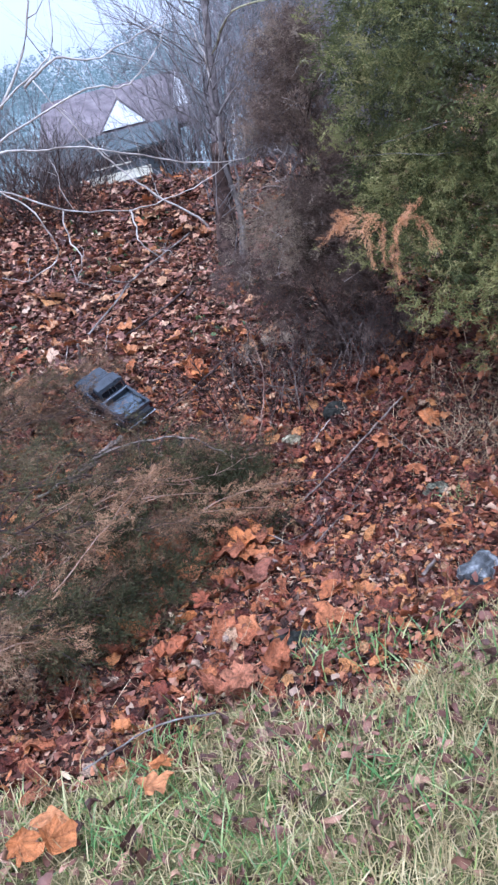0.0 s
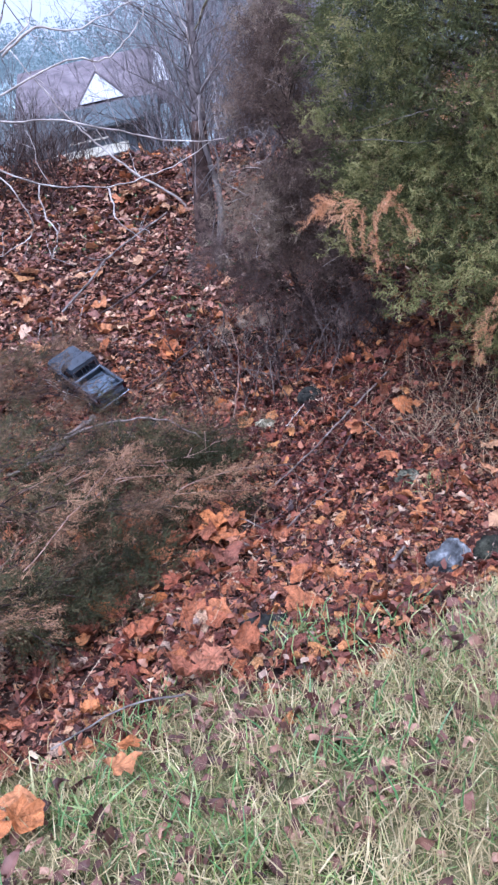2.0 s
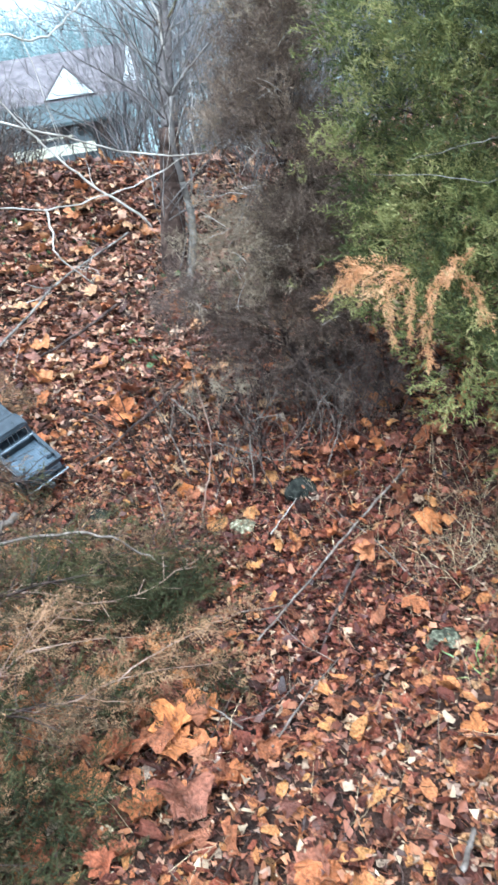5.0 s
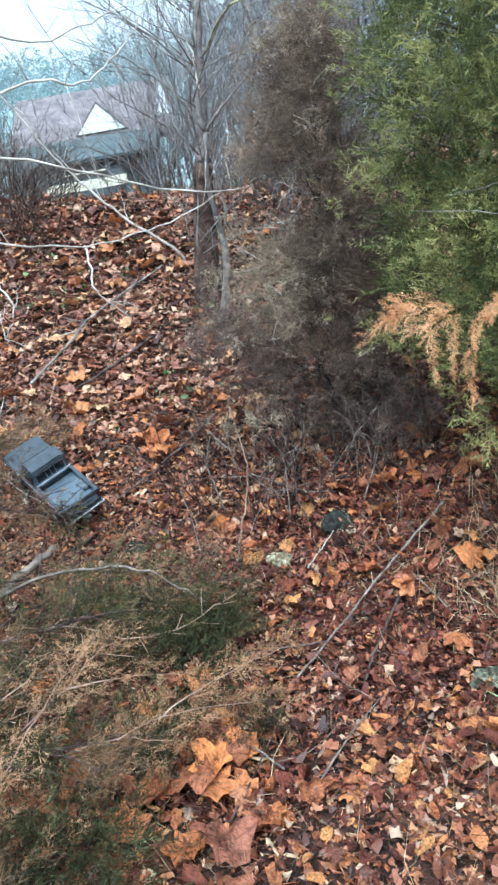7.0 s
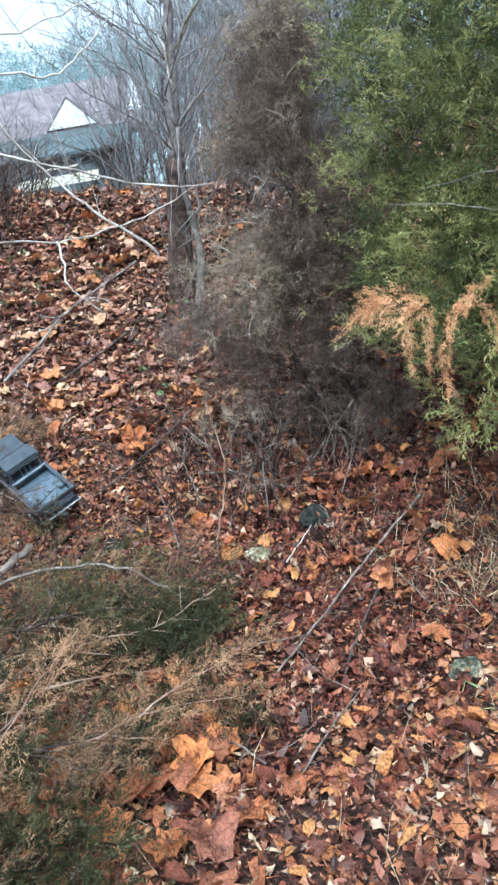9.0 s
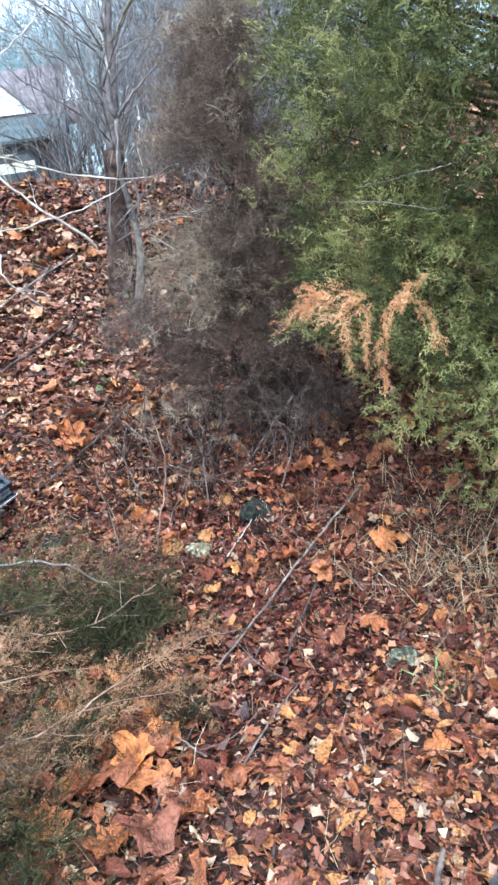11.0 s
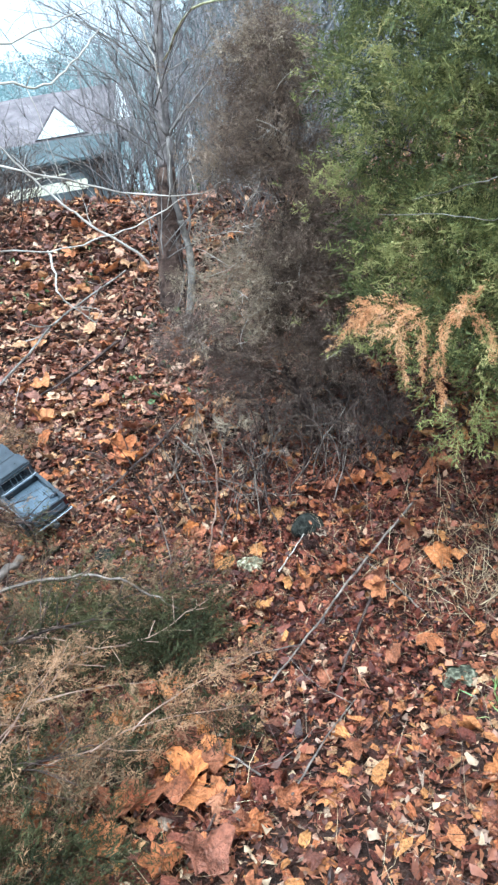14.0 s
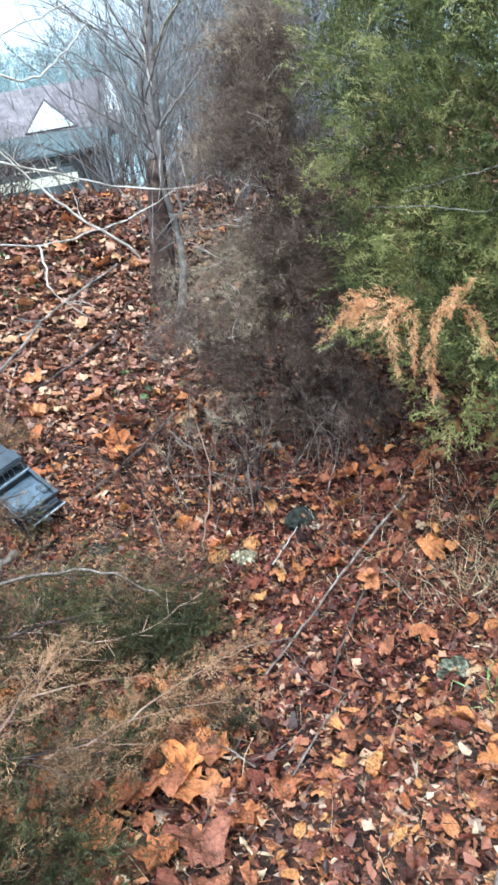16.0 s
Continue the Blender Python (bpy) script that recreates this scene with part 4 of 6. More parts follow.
for foot, tip in tips[::2]:
    tb.add([foot, (foot + tip) / 2 + (0, 0, -0.03), foot + (tip - foot) * 0.85], 0.009, 0.0015)
tb.parts("limb", M_BROWNBARK, cedar, local)
# tan dead sprays that hang from the edge of the crown
hang = []


def plume(pts, n, sp, ln):
    """Short sprays that lie along a hanging tail."""
    P = [Vector(p) for p in pts]
    for k in range(n):
        u = (k + rc.uniform()) / n * (len(P) - 1)
        i = min(int(u), len(P) - 2)
        q = P[i].lerp(P[i + 1], u - i)
        d = (P[i + 1] - P[i]).normalized()
        w = sp * (1.1 - 0.7 * k / n)
        hang.append((q.x + rc.normal(0, w), q.y + rc.normal(0, w), q.z + rc.normal(0, w * 0.6), d.x + rc.normal(0, 0.35), d.y + rc.normal(0, 0.35), d.z - 0.15 + rc.normal(0, 0.3), ln * rc.uniform(0.6, 1.1)))


plume(((0.50, 2.58, 1.20), (0.44, 2.58, 1.185), (0.39, 2.58, 1.165), (0.355, 2.58, 1.14)), 12, 0.006, 0.045)
plume(((0.57, 2.59, 1.19), (0.50, 2.58, 1.195), (0.45, 2.58, 1.20), (0.42, 2.58, 1.19)), 34, 0.018, 0.055)
plume(((0.47, 2.58, 1.215), (0.42, 2.58, 1.225), (0.40, 2.58, 1.185)), 12, 0.008, 0.045)
plume(((0.56, 2.58, 1.18), (0.51, 2.58, 1.165), (0.46, 2.58, 1.15)), 18, 0.013, 0.05)
plume(((0.49, 2.58, 1.17), (0.505, 2.57, 1.12), (0.503, 2.57, 1.05)), 20, 0.006, 0.042)
plume(((0.545, 2.58, 1.17), (0.55, 2.57, 1.11), (0.548, 2.57, 1.05)), 20, 0.006, 0.040)
plume(((0.60, 2.58, 1.17), (0.594, 2.56, 1.12), (0.592, 2.56, 1.04), (0.595, 2.56, 0.98)), 34, 0.008, 0.042)
plume(((0.69, 2.58, 1.225), (0.655, 2.58, 1.20), (0.63, 2.58, 1.16)), 22, 0.011, 0.045)
plume(((0.60, 2.59, 1.175), (0.63, 2.58, 1.17), (0.66, 2.58, 1.175)), 8, 0.005, 0.04)
plume(((0.66, 2.58, 1.175), (0.69, 2.57, 1.14), (0.71, 2.57, 1.10), (0.725, 2.57, 1.07)), 18, 0.006, 0.042)
plume(((1.15, 2.6, 1.02), (1.13, 2.55, 0.95), (1.08, 2.56, 0.88)), 36, 0.03, 0.06)
plume(((1.10, 2.6, 0.90), (1.05, 2.6, 0.82), (1.00, 2.62, 0.74)), 20, 0.02, 0.055)
plume(((1.05, 2.65, 0.72), (1.0, 2.64, 0.66), (0.98, 2.63, 0.58)), 34, 0.03, 0.055)
hang = np.array(hang)
hm = scatter("dead_sprays", SPRAY_LONG, hang[:, :3], facing(hang[:, 3:6], rc), hang[:, 6] * 0.95, M_TANCEDAR, rc)
hm.transform(local)
part("dead_sprays", hm, M_TANCEDAR, cedar, "tan-orange dead foliage sprays hanging down")
tb = Tubes(5)
rb = random.Random(9)
tb.add(bent(((0.95, 3.0, 1.44), (0.82, 2.82, 1.437), (0.74, 2.85, 1.42), (0.62, 2.84, 1.40)), 4, 0.003, rb), 0.0016, 0.0008)
tb.add(bent(((0.95, 3.0, 1.33), (0.82, 2.82, 1.34), (0.68, 2.8, 1.365), (0.52, 2.8, 1.378)), 4, 0.003, rb), 0.0016, 0.0008)
tb.parts("dead_twig", M_BARK, cedar, local)

# ---- the dead brown cedar beside it ----
dead = tagged(new("dead_cedar"), "dead cedar with fine grey-brown foliage, leaning", "tree")
dt = (0.60, 4.30, float(height(0.60, 4.30)))
dead.location = dt
rd = np.random.default_rng(61)
DEAD_Z = (0.36, 0.50, 0.65, 0.80, 0.92, 1.05, 1.20, 1.40, 1.60, 1.80, 1.96)
DEAD_LEFT = (0.08, 0.0, -0.03, 0.02, 0.08, 0.22, 0.26, 0.24, 0.26, 0.31, 0.42)
DEAD_RIGHT = (0.84, 0.87, 0.87, 0.86, 0.86, 0.87, 0.86, 0.83, 0.77, 0.71, 0.62)


def dead_stem(z):
    return np.array([float(np.interp(z, (0.3, 0.45, 0.65, 0.9, 1.4, 2.1), (0.60, 0.60, 0.50, 0.50, 0.55, 0.50))), 4.22, z])


def dead_tone(x, z):
    """Which foliage a clump carries: dark brown, tan for bleached and glare-paled tufts, or weathered grey."""
    n = noise.noise(Vector((3 * x, 3 * z, 4.0))) + rd.normal(0, 0.22)
    # pale top left: sky glare put into the foliage tone
    if z > 1.7 and x < 0.5 and n > 0.1:
        return "pale"
    if ss(0.62, 0.4, x) * ss(0.75, 0.95, z) * ss(1.55, 1.3, z) > 0.5 - n:
        return "pale"
    if ss(1.05, 0.75, z) * max(ss(0.5, 0.25, x), 0.8 * ss(0.55, 0.7, x)) > 0.45 + n:
        return "grey"
    return "dark"


clumps = {"dark": ([], []), "pale": ([], []), "grey": ([], [])}
tips = []
while len(tips) < 285:
    z = rd.uniform(0.38, 1.97)
    x0, x1 = float(np.interp(z, DEAD_Z, DEAD_LEFT)), float(np.interp(z, DEAD_Z, DEAD_RIGHT))
    x = rd.uniform(x0, x1)
    if rd.uniform() > (x1 - x0) / 0.95:
        continue
    half = 0.30 * math.sqrt(max(0.05, 1 - ((x - (x0 + x1) / 2) / (0.55 * (x1 - x0))) ** 2))
    y = 4.22 + half * rd.uniform(-1, 0.8)
    hole = noise.noise(Vector((4.2 * x, 3 * y, 4.2 * z + 2.0)))
    tone = dead_tone(x, z)
    if hole < (-0.05 if tone == "pale" else -0.24) or (rd.uniform() < 0.72 * ss(0.95, 0.48, z)) or (x < 0.12 and z < 0.62 and rd.uniform() < 0.5) or (x < 0.45 and 0.98 < z < 1.45 and rd.uniform() < 0.55):
        continue
    s = rd.uniform(0.028, 0.08)
    n = int((22 if tone == "pale" else 29) * s / 0.05)
    tip = np.array([x, y, z])
    root = dead_stem(max(0.4, z - 0.18))
    out = (tip - root) / (np.linalg.norm(tip - root) + 1e-6)
    clumps[tone][0].append(tip + rd.normal(size=(n, 3)) * s * np.array([1.1, 1.0, 0.8]))
    clumps[tone][1].append(out * 0.3 + np.array([0, -0.1, -0.15]) + rd.normal(size=(n, 3)) * 0.8)
    tips.append((root, tip))
# low tufts that reach the ground beside the stem
for x, y, z, s, n in ((0.82, 3.92, 0.50, 0.07, 80), (0.72, 3.95, 0.42, 0.06, 50), (0.90, 3.88, 0.40, 0.06, 45), (0.04, 4.15, 0.80, 0.05, 40), (0.13, 4.12, 0.86, 0.055, 50), (0.21, 4.1, 0.80, 0.05, 35), (0.14, 4.1, 0.66, 0.06, 30)):
    clumps["grey"][0].append(np.array((x, y, z)) + rd.normal(size=(n, 3)) * s)
    clumps["grey"][1].append(rd.normal(size=(n, 3)) + (0, 0, 0.3))
    tips.append((dead_stem(max(0.35, z - 0.12)), np.array((x, y, z))))
local = Matrix.Translation(-Vector(dt))
for tone, nm, mt, lab in (("dark", "crown", M_DEADCEDAR, ""), ("pale", "pale_foliage", M_PALECEDAR, "bleached tan foliage tufts, also used to pale the top for glare"), ("grey", "grey_foliage", M_GREYCEDAR, "weathered grey-brown lower foliage")):
    dp, dw = np.concatenate(clumps[tone][0]), np.concatenate(clumps[tone][1])
    dm = scatter(nm, SPRAY_FINE, dp, facing(dw, rd), 0.045 + 0.05 * rd.uniform(size=len(dp)), mt, rd)
    dm.transform(local)
    part(nm, dm, mt, dead, lab)
tb = Tubes(7)
tb.add(bent([(dt[0], 4.18, dt[2] - 0.1), (0.60, 4.16, 0.36), (0.59, 4.15, 0.45), (0.50, 4.17, 0.64), (0.49, 4.22, 0.95), (0.55, 4.22, 1.4), (0.5, 4.22, 2.0)], 4, 0.004, random.Random(4)), 0.022, 0.003)
tb.add(bent([(0.59, 4.15, 0.42), (0.70, 4.10, 0.47), (0.84, 4.06, 0.50)], 4, 0.006, random.Random(6)), 0.014, 0.005)
tb.parts("trunk", M_BROWNBARK, dead, local)
tb = Tubes(4)
for foot, tip in tips[::3]:
    tb.add([foot, (foot + tip) / 2 + rd.normal(0, 0.05, 3) + (0, 0, 0.04), tip], 0.0032, 0.0008)
tb.parts("limb", M_BROWNBARK, dead, local)
rw_ = random.Random(14)
for x, y, z, n in ((0.31, 4.03, 1.30, 4), (0.42, 4.0, 1.36, 4), (0.34, 4.0, 1.08, 4), (0.72, 3.95, 1.48, 5), (0.66, 3.98, 1.72, 4), (0.50, 3.95, 1.05, 3), (0.24, 4.0, 0.80, 3), (0.62, 3.92, 0.78, 3), (0.45, 3.95, 1.62, 4)):
    for _ in range(n):
        t = Tubes(4)
        grow(t, (x + rw_.gauss(0, 0.05), y + rw_.gauss(0, 0.04), z + rw_.gauss(0, 0.05)), (rw_.gauss(0, 0.8), rw_.gauss(-0.2, 0.4), rw_.gauss(0.2, 0.7)), rw_.uniform(0.06, 0.15), 0.0015, 1, rw_, 3, 0.8, 0.0, 0.2)
        t.parts("dead_twig", M_TWIG, dead, local)


# ---- brambles and stems below the dead cedar ----
def bramble(label, x, y, n, seed, mat, tall=0.40, spread=0.13, base_r=0.0036, depth=1, category="shrub", name="bramble"):
    rnd = random.Random(seed)
    ob = tagged(new(name), label, category)
    z = float(height(x, y))
    ob.location = (x, y, z)
    for _ in range(n):
        t = Tubes(5)
        a, b = rnd.gauss(0, spread), rnd.gauss(0, spread)
        grow(t, (a, b, float(height(x + a, y + b)) - z - 0.02), (rnd.gauss(0, 0.4), rnd.gauss(0, 0.4), 1), tall * rnd.uniform(0.6, 1.2), base_r * rnd.uniform(0.6, 1.2), depth, rnd, 2, 0.7, 0.1, 0.2)
        t.parts("stem", mat, ob)
    return ob


for k, (x, y, n, mt) in enumerate(((0.10, 3.78, 6, M_STICK), (0.25, 3.95, 16, M_BROWNBARK), (0.40, 4.0, 16, M_RUSTBARK), (0.55, 3.9, 14, M_BROWNBARK), (0.0, 4.1, 12, M_RUSTBARK), (0.75, 4.0, 16, M_BROWNBARK), (0.3, 4.2, 10, M_STICK), (-0.05, 4.4, 8, M_RUSTBARK), (0.95, 3.9, 12, M_BROWNBARK), (0.62, 3.85, 8, M_STICK), (0.33, 3.85, 7, M_STICK))):
    bramble("tangle of thin bare stems under the dead cedar", x, y, n, 200 + k, mt)
def bare_stem(label, lines, r0, r1, mat):
    """A thin stem and its side shoots, as one plant."""
    ob = tagged(new("sapling_shoot"), label, "twig")
    x, y = lines[0][0][:2]
    ob.location = (x, y, float(height(x, y)))
    for k, pts in enumerate(lines):
        t = Tubes(6)
        t.add(bent(pts, 5, 0.004, rb), r0 * (1 if k == 0 else 0.75), r1)
        t.parts("shoot", mat, ob, Matrix.Translation(-ob.location))


bare_stem("single pale bent stem rising from the leaves", [((0.059, 3.61, 0.01), (0.075, 3.60, 0.14), (0.104, 3.60, 0.25), (0.122, 3.60, 0.36), (0.119, 3.60, 0.46), (0.077, 3.60, 0.67))], 0.0044, 0.0022, M_PINKTWIG)
bare_stem("forked grey stem leaning out of the bramble", [((0.05, 3.93, 0.04), (0.0, 3.91, 0.20), (-0.03, 3.90, 0.31), (-0.085, 3.86, 0.50)), ((-0.03, 3.90, 0.31), (-0.02, 3.88, 0.39), (-0.006, 3.86, 0.46)), ((-0.01, 3.84, 0.49), (0.04, 3.80, 0.45), (0.085, 3.76, 0.42))], 0.0055, 0.0022, M_STICK)
stick("thin pale twig lying under the dead cedar", ((0.158, 4.09, 0.03), (0.33, 3.93, 0.04), (0.40, 3.86, 0.02), (0.482, 3.787, 0.02)), 0.0032, 0.0016, M_STICK, 12, 0.025)


# ---- fallen cedar bough in the gully ----
bough = tagged(new("cedar_bough"), "cut cedar bough with fading green-brown foliage in the gully", "branch")
bo = (-0.95, 2.55, float(height(-0.95, 2.55)))
bough.location = bo
rbg = np.random.default_rng(71)
SPINES = (((-1.6, 1.3, 0.55), (-1.05, 1.45, 0.52), (-0.78, 1.6, 0.44), (-0.6, 1.75, 0.32)), ((-1.9, 2.2, 0.45), (-1.2, 2.3, 0.50), (-0.7, 2.65, 0.40), (-0.3, 3.05, 0.22), (0.02, 3.3, 0.12)),
          ((-1.6, 1.9, 0.48), (-1.0, 2.0, 0.54), (-0.62, 2.25, 0.38), (-0.35, 2.5, 0.2)),
          ((-1.9, 2.7, 0.35), (-1.2, 3.0, 0.35), (-0.7, 3.25, 0.25), (-0.25, 3.45, 0.12)),
          ((-1.7, 1.6, 0.45), (-1.1, 1.7, 0.40), (-0.72, 1.85, 0.30), (-0.5, 2.05, 0.2)),
          ((-1.6, 3.45, 0.28), (-1.15, 3.62, 0.32), (-0.85, 3.74, 0.28), (-0.6, 3.8, 0.2)),
          ((-1.9, 3.3, 0.35), (-1.4, 3.9, 0.35), (-1.05, 4.3, 0.32), (-0.8, 4.55, 0.3)))
tb, bp, bw = Tubes(6), [], []
rb2 = random.Random(12)
for sp in SPINES:
    line = bent(sp, 9, 0.012, rb2)
    line = [Vector((p.x, p.y, max(p.z, float(height(p.x, p.y)) + 0.06))) for p in line]
    tb.add(line, 0.008, 0.002)
    for i in range(2, len(line)):
        f = i / len(line)
        ahead = (line[i] - line[i - 1]).normalized()
        across = ahead.cross(Vector((0, 0, 1))).normalized()
        for s in (-1, 1, 0):
            if rb2.random() < 0.18:
                continue
            way = (ahead * rb2.uniform(0.5, 1.0) + across * s * rb2.uniform(0.6, 1.1) + Vector((0, 0, rb2.gauss(0.1, 0.3)))).normalized()
            reach = rb2.uniform(0.14, 0.36) * (1.15 - 0.55 * f)
            tip = line[i] + way * reach
            tip.z = max(tip.z, float(height(tip.x, tip.y)) + 0.05)
            if lawn_line(tip.x, tip.y) < 0.05:
                continue
            tb.add([line[i], (line[i] + tip) / 2 + Vector((0, 0, 0.02)), tip], 0.0022, 0.0008)
            for _ in range(int((15 - 6 * f) * reach / 0.25)):
                u = rb2.random() ** 0.7
                q = line[i].lerp(tip, u) + Vector((rb2.gauss(0, 0.02), rb2.gauss(0, 0.02), rb2.gauss(0, 0.018)))
                bp.append(q[:])
                bw.append((way + Vector((rb2.gauss(0, 0.9), rb2.gauss(0, 0.9), rb2.gauss(0.1, 0.7))))[:])
bp, bw = np.array(bp), np.array(bw)
# it leaves the tail of the pickup clear
open_ = (bp[:, 0] > -1.0) & (bp[:, 0] < -0.38) & (bp[:, 1] > 3.3) & (bp[:, 1] < 4.0) & (rbg.uniform(size=len(bp)) > np.where(bp[:, 0] < -0.62, 0.4, 0.12))
bp, bw = bp[~open_], bw[~open_]
local = Matrix.Translation(-Vector(bo))
brown = np.array([noise.noise(Vector((3 * p[0], 3 * p[1], 1.7))) for p in bp]) + rbg.normal(0, 0.12, len(bp)) > 0.0
for nm, pick, mt in (("foliage", ~brown, M_BOUGH), ("brown_foliage", brown, M_DULLBOUGH)):
    me = scatter(nm, SPRAY_FUZZ, bp[pick], facing(bw[pick], rbg), 0.05 + 0.05 * rbg.uniform(size=pick.sum()), mt, rbg)
    me.transform(local)
    part(nm, me, mt, bough)
tb.parts("stem", M_BROWNBARK, bough, local)
# deep green clumps low in the bough
cp2, cw2 = [], []
for x, y, z, n, s in ((-0.59, 2.1, 0.22, 90, 0.09), (-0.44, 2.06, 0.20, 70, 0.08), (-0.34, 2.2, 0.18, 80, 0.07), (-0.5, 1.92, 0.22, 90, 0.07), (-0.22, 2.55, 0.16, 90, 0.07), (-0.22, 3.0, 0.16, 210, 0.09), (-0.1, 2.93, 0.15, 130, 0.07),
                      (-0.40, 3.02, 0.19, 210, 0.10), (-0.04, 3.08, 0.10, 60, 0.05), (-0.45, 2.15, 0.25, 70, 0.07), (-0.52, 2.5, 0.22, 50, 0.08), (0.02, 2.6, 0.1, 40, 0.04), (-0.7, 2.4, 0.28, 110, 0.1), (-0.65, 2.8, 0.22, 100, 0.1), (-0.75, 1.8, 0.3, 100, 0.09)):
    for _ in range(n):
        q = (x + rb2.gauss(0, s * 1.2), y + rb2.gauss(0, s * 1.2), z + rb2.gauss(0, s * 0.45))
        if lawn_line(q[0], q[1]) > 0.1:
            cp2.append((q[0], q[1], max(q[2], float(height(q[0], q[1])) + 0.03)))
            cw2.append((rb2.gauss(0.3, 0.7), rb2.gauss(0.3, 0.7), rb2.gauss(0.2, 0.5)))
me = scatter("green_foliage", SPRAY_FUZZ, np.array(cp2), facing(np.array(cw2), rbg), 0.06 + 0.05 * rbg.uniform(size=len(cp2)), M_OLIVE, rbg)
me.transform(local)
part("green_foliage", me, M_OLIVE, bough, "olive-green clumps of foliage")
# long rusty dead fronds that reach out over it
for pts, n, w in ((((-1.0, 1.35, 0.40), (-0.66, 1.69, 0.42), (-0.53, 2.03, 0.42), (-0.43, 2.44, 0.40), (-0.36, 2.72, 0.36)), 150, 0.03), (((-0.45, 2.1, 0.26), (-0.2, 2.45, 0.28), (0.0, 2.68, 0.22), (0.17, 2.85, 0.15)), 70, 0.028),
                  (((-0.9, 1.55, 0.40), (-0.65, 1.6, 0.41), (-0.52, 1.64, 0.38)), 50, 0.025), (((-0.8, 2.2, 0.36), (-0.5, 2.6, 0.34), (-0.3, 2.82, 0.26)), 40, 0.03), (((-1.0, 1.9, 0.42), (-0.75, 2.25, 0.42), (-0.58, 2.6, 0.38)), 70, 0.03),
                  (((-0.5, 2.2, 0.30), (-0.2, 2.5, 0.24), (0.08, 2.62, 0.16)), 60, 0.025), (((-0.6, 2.5, 0.32), (-0.35, 2.62, 0.28), (-0.12, 2.72, 0.2)), 36, 0.04), (((-0.55, 2.3, 0.3), (-0.32, 2.42, 0.26), (-0.15, 2.46, 0.2)), 26, 0.04)):
    t = Tubes(5)
    line = bent(pts, 6, 0.004, rb2)
    t.add(line[len(line) // 3:], 0.002, 0.0008)
    t.parts("frond_stem", M_PINKTWIG, bough, local)
    fp, fw = [], []
    n = n * 5 // 4
    for k in range(n):
        u = rb2.random() ** 0.8
        i = min(int(u * (len(line) - 1)), len(line) - 2)
        d = (line[i + 1] - line[i]).normalized()
        q = line[i].lerp(line[i + 1], rb2.random()) + Vector((rb2.gauss(0, w), rb2.gauss(0, w), rb2.gauss(0, w * 0.4)))
        fp.append(q[:])
        fw.append((d + Vector((rb2.gauss(0, 0.5), rb2.gauss(0, 0.5), rb2.gauss(0, 0.25))))[:])
    me = scatter("frond", SPRAY_FUZZ, np.array(fp), facing(np.array(fw), rbg), 0.035 + 0.04 * rbg.uniform(size=n), M_FROND, rbg)
    me.transform(local)
    part("frond", me, M_FROND, bough, "rusty tan dead frond")
# bare pinkish twigs that stick out of it, with short side twigs like fishbones
for k, pts in enumerate((((-0.98, 1.85, 0.30), (-0.78, 2.06, 0.27), (-0.675, 2.5, 0.27), (-0.455, 3.18, 0.24)), ((-0.75, 2.3, 0.2), (-0.5, 2.56, 0.25), (-0.36, 2.78, 0.28)),
                         ((-0.8, 2.9, 0.2), (-0.535, 3.0, 0.21), (-0.24, 2.9, 0.2), (0.03, 3.09, 0.2)), ((-0.95, 3.0, 0.18), (-0.62, 3.16, 0.29), (-0.28, 3.12, 0.31), (-0.07, 3.06, 0.20)),
                         ((-1.0, 2.2, 0.3), (-0.75, 2.45, 0.28), (-0.52, 2.62, 0.22)), ((-1.1, 1.5, 0.35), (-0.8, 1.68, 0.3), (-0.55, 1.78, 0.26)))):
    t = Tubes(5)
    line = bent(pts, 7, 0.006, rb2)
    t.add(line, 0.008 if k == 3 else 0.004, 0.003 if k == 3 else 0.0015)
    for i in range(3, len(line) - 1):
        if k == 3:
            break
        ahead = (line[i] - line[i - 1]).normalized()
        across = ahead.cross(Vector((0, 0, 1)))
        q = line[i] + ahead * 0.05 + across * (1 if i % 2 else -1) * rb2.uniform(0.03, 0.09) + Vector((0, 0, rb2.gauss(0.01, 0.02)))
        t.add([line[i], (line[i] + q) / 2, q], 0.0018, 0.0008)
    me = t.mesh("bare_twig", M_STICK if k == 3 else M_PINKTWIG)
    me.transform(local)
    part("bare_twig", me, M_PINKTWIG, bough)

# ---- bare young tree with pale bark on the bank, and the old trunk behind it ----
rt = random.Random(31)
sap = tagged(new("bare_sapling"), "bare young tree with pale grey lichened bark", "tree")
sx, sy = 0.16, 5.25
sap.location = (sx, sy, float(height(sx, sy)))
tb = Tubes(8)
g0 = float(height(sx, sy))
to_sap = lambda *pts: [(x - sx, y - sy, z - g0) for x, y, z in pts]
tb.add(bent(to_sap((0.11, 5.25, g0 - 0.08), (0.133, 5.22, 0.66), (0.181, 5.2, 0.89), (0.175, 5.2, 1.08), (0.149, 5.18, 1.22)), 4, 0.004, rt), 0.026, 0.017)
tb.parts("trunk", M_BARK, sap)
tb = Tubes(7)
tb.add(bent(to_sap((0.149, 5.18, 1.20), (0.118, 5.17, 1.42), (0.129, 5.15, 1.636)), 4, 0.004, rt), 0.017, 0.011)
tb.add(bent(to_sap((0.129, 5.15, 1.63), (0.056, 5.15, 1.744), (-0.028, 5.15, 1.863), (-0.13, 5.12, 2.05)), 4, 0.004, rt), 0.009, 0.003)
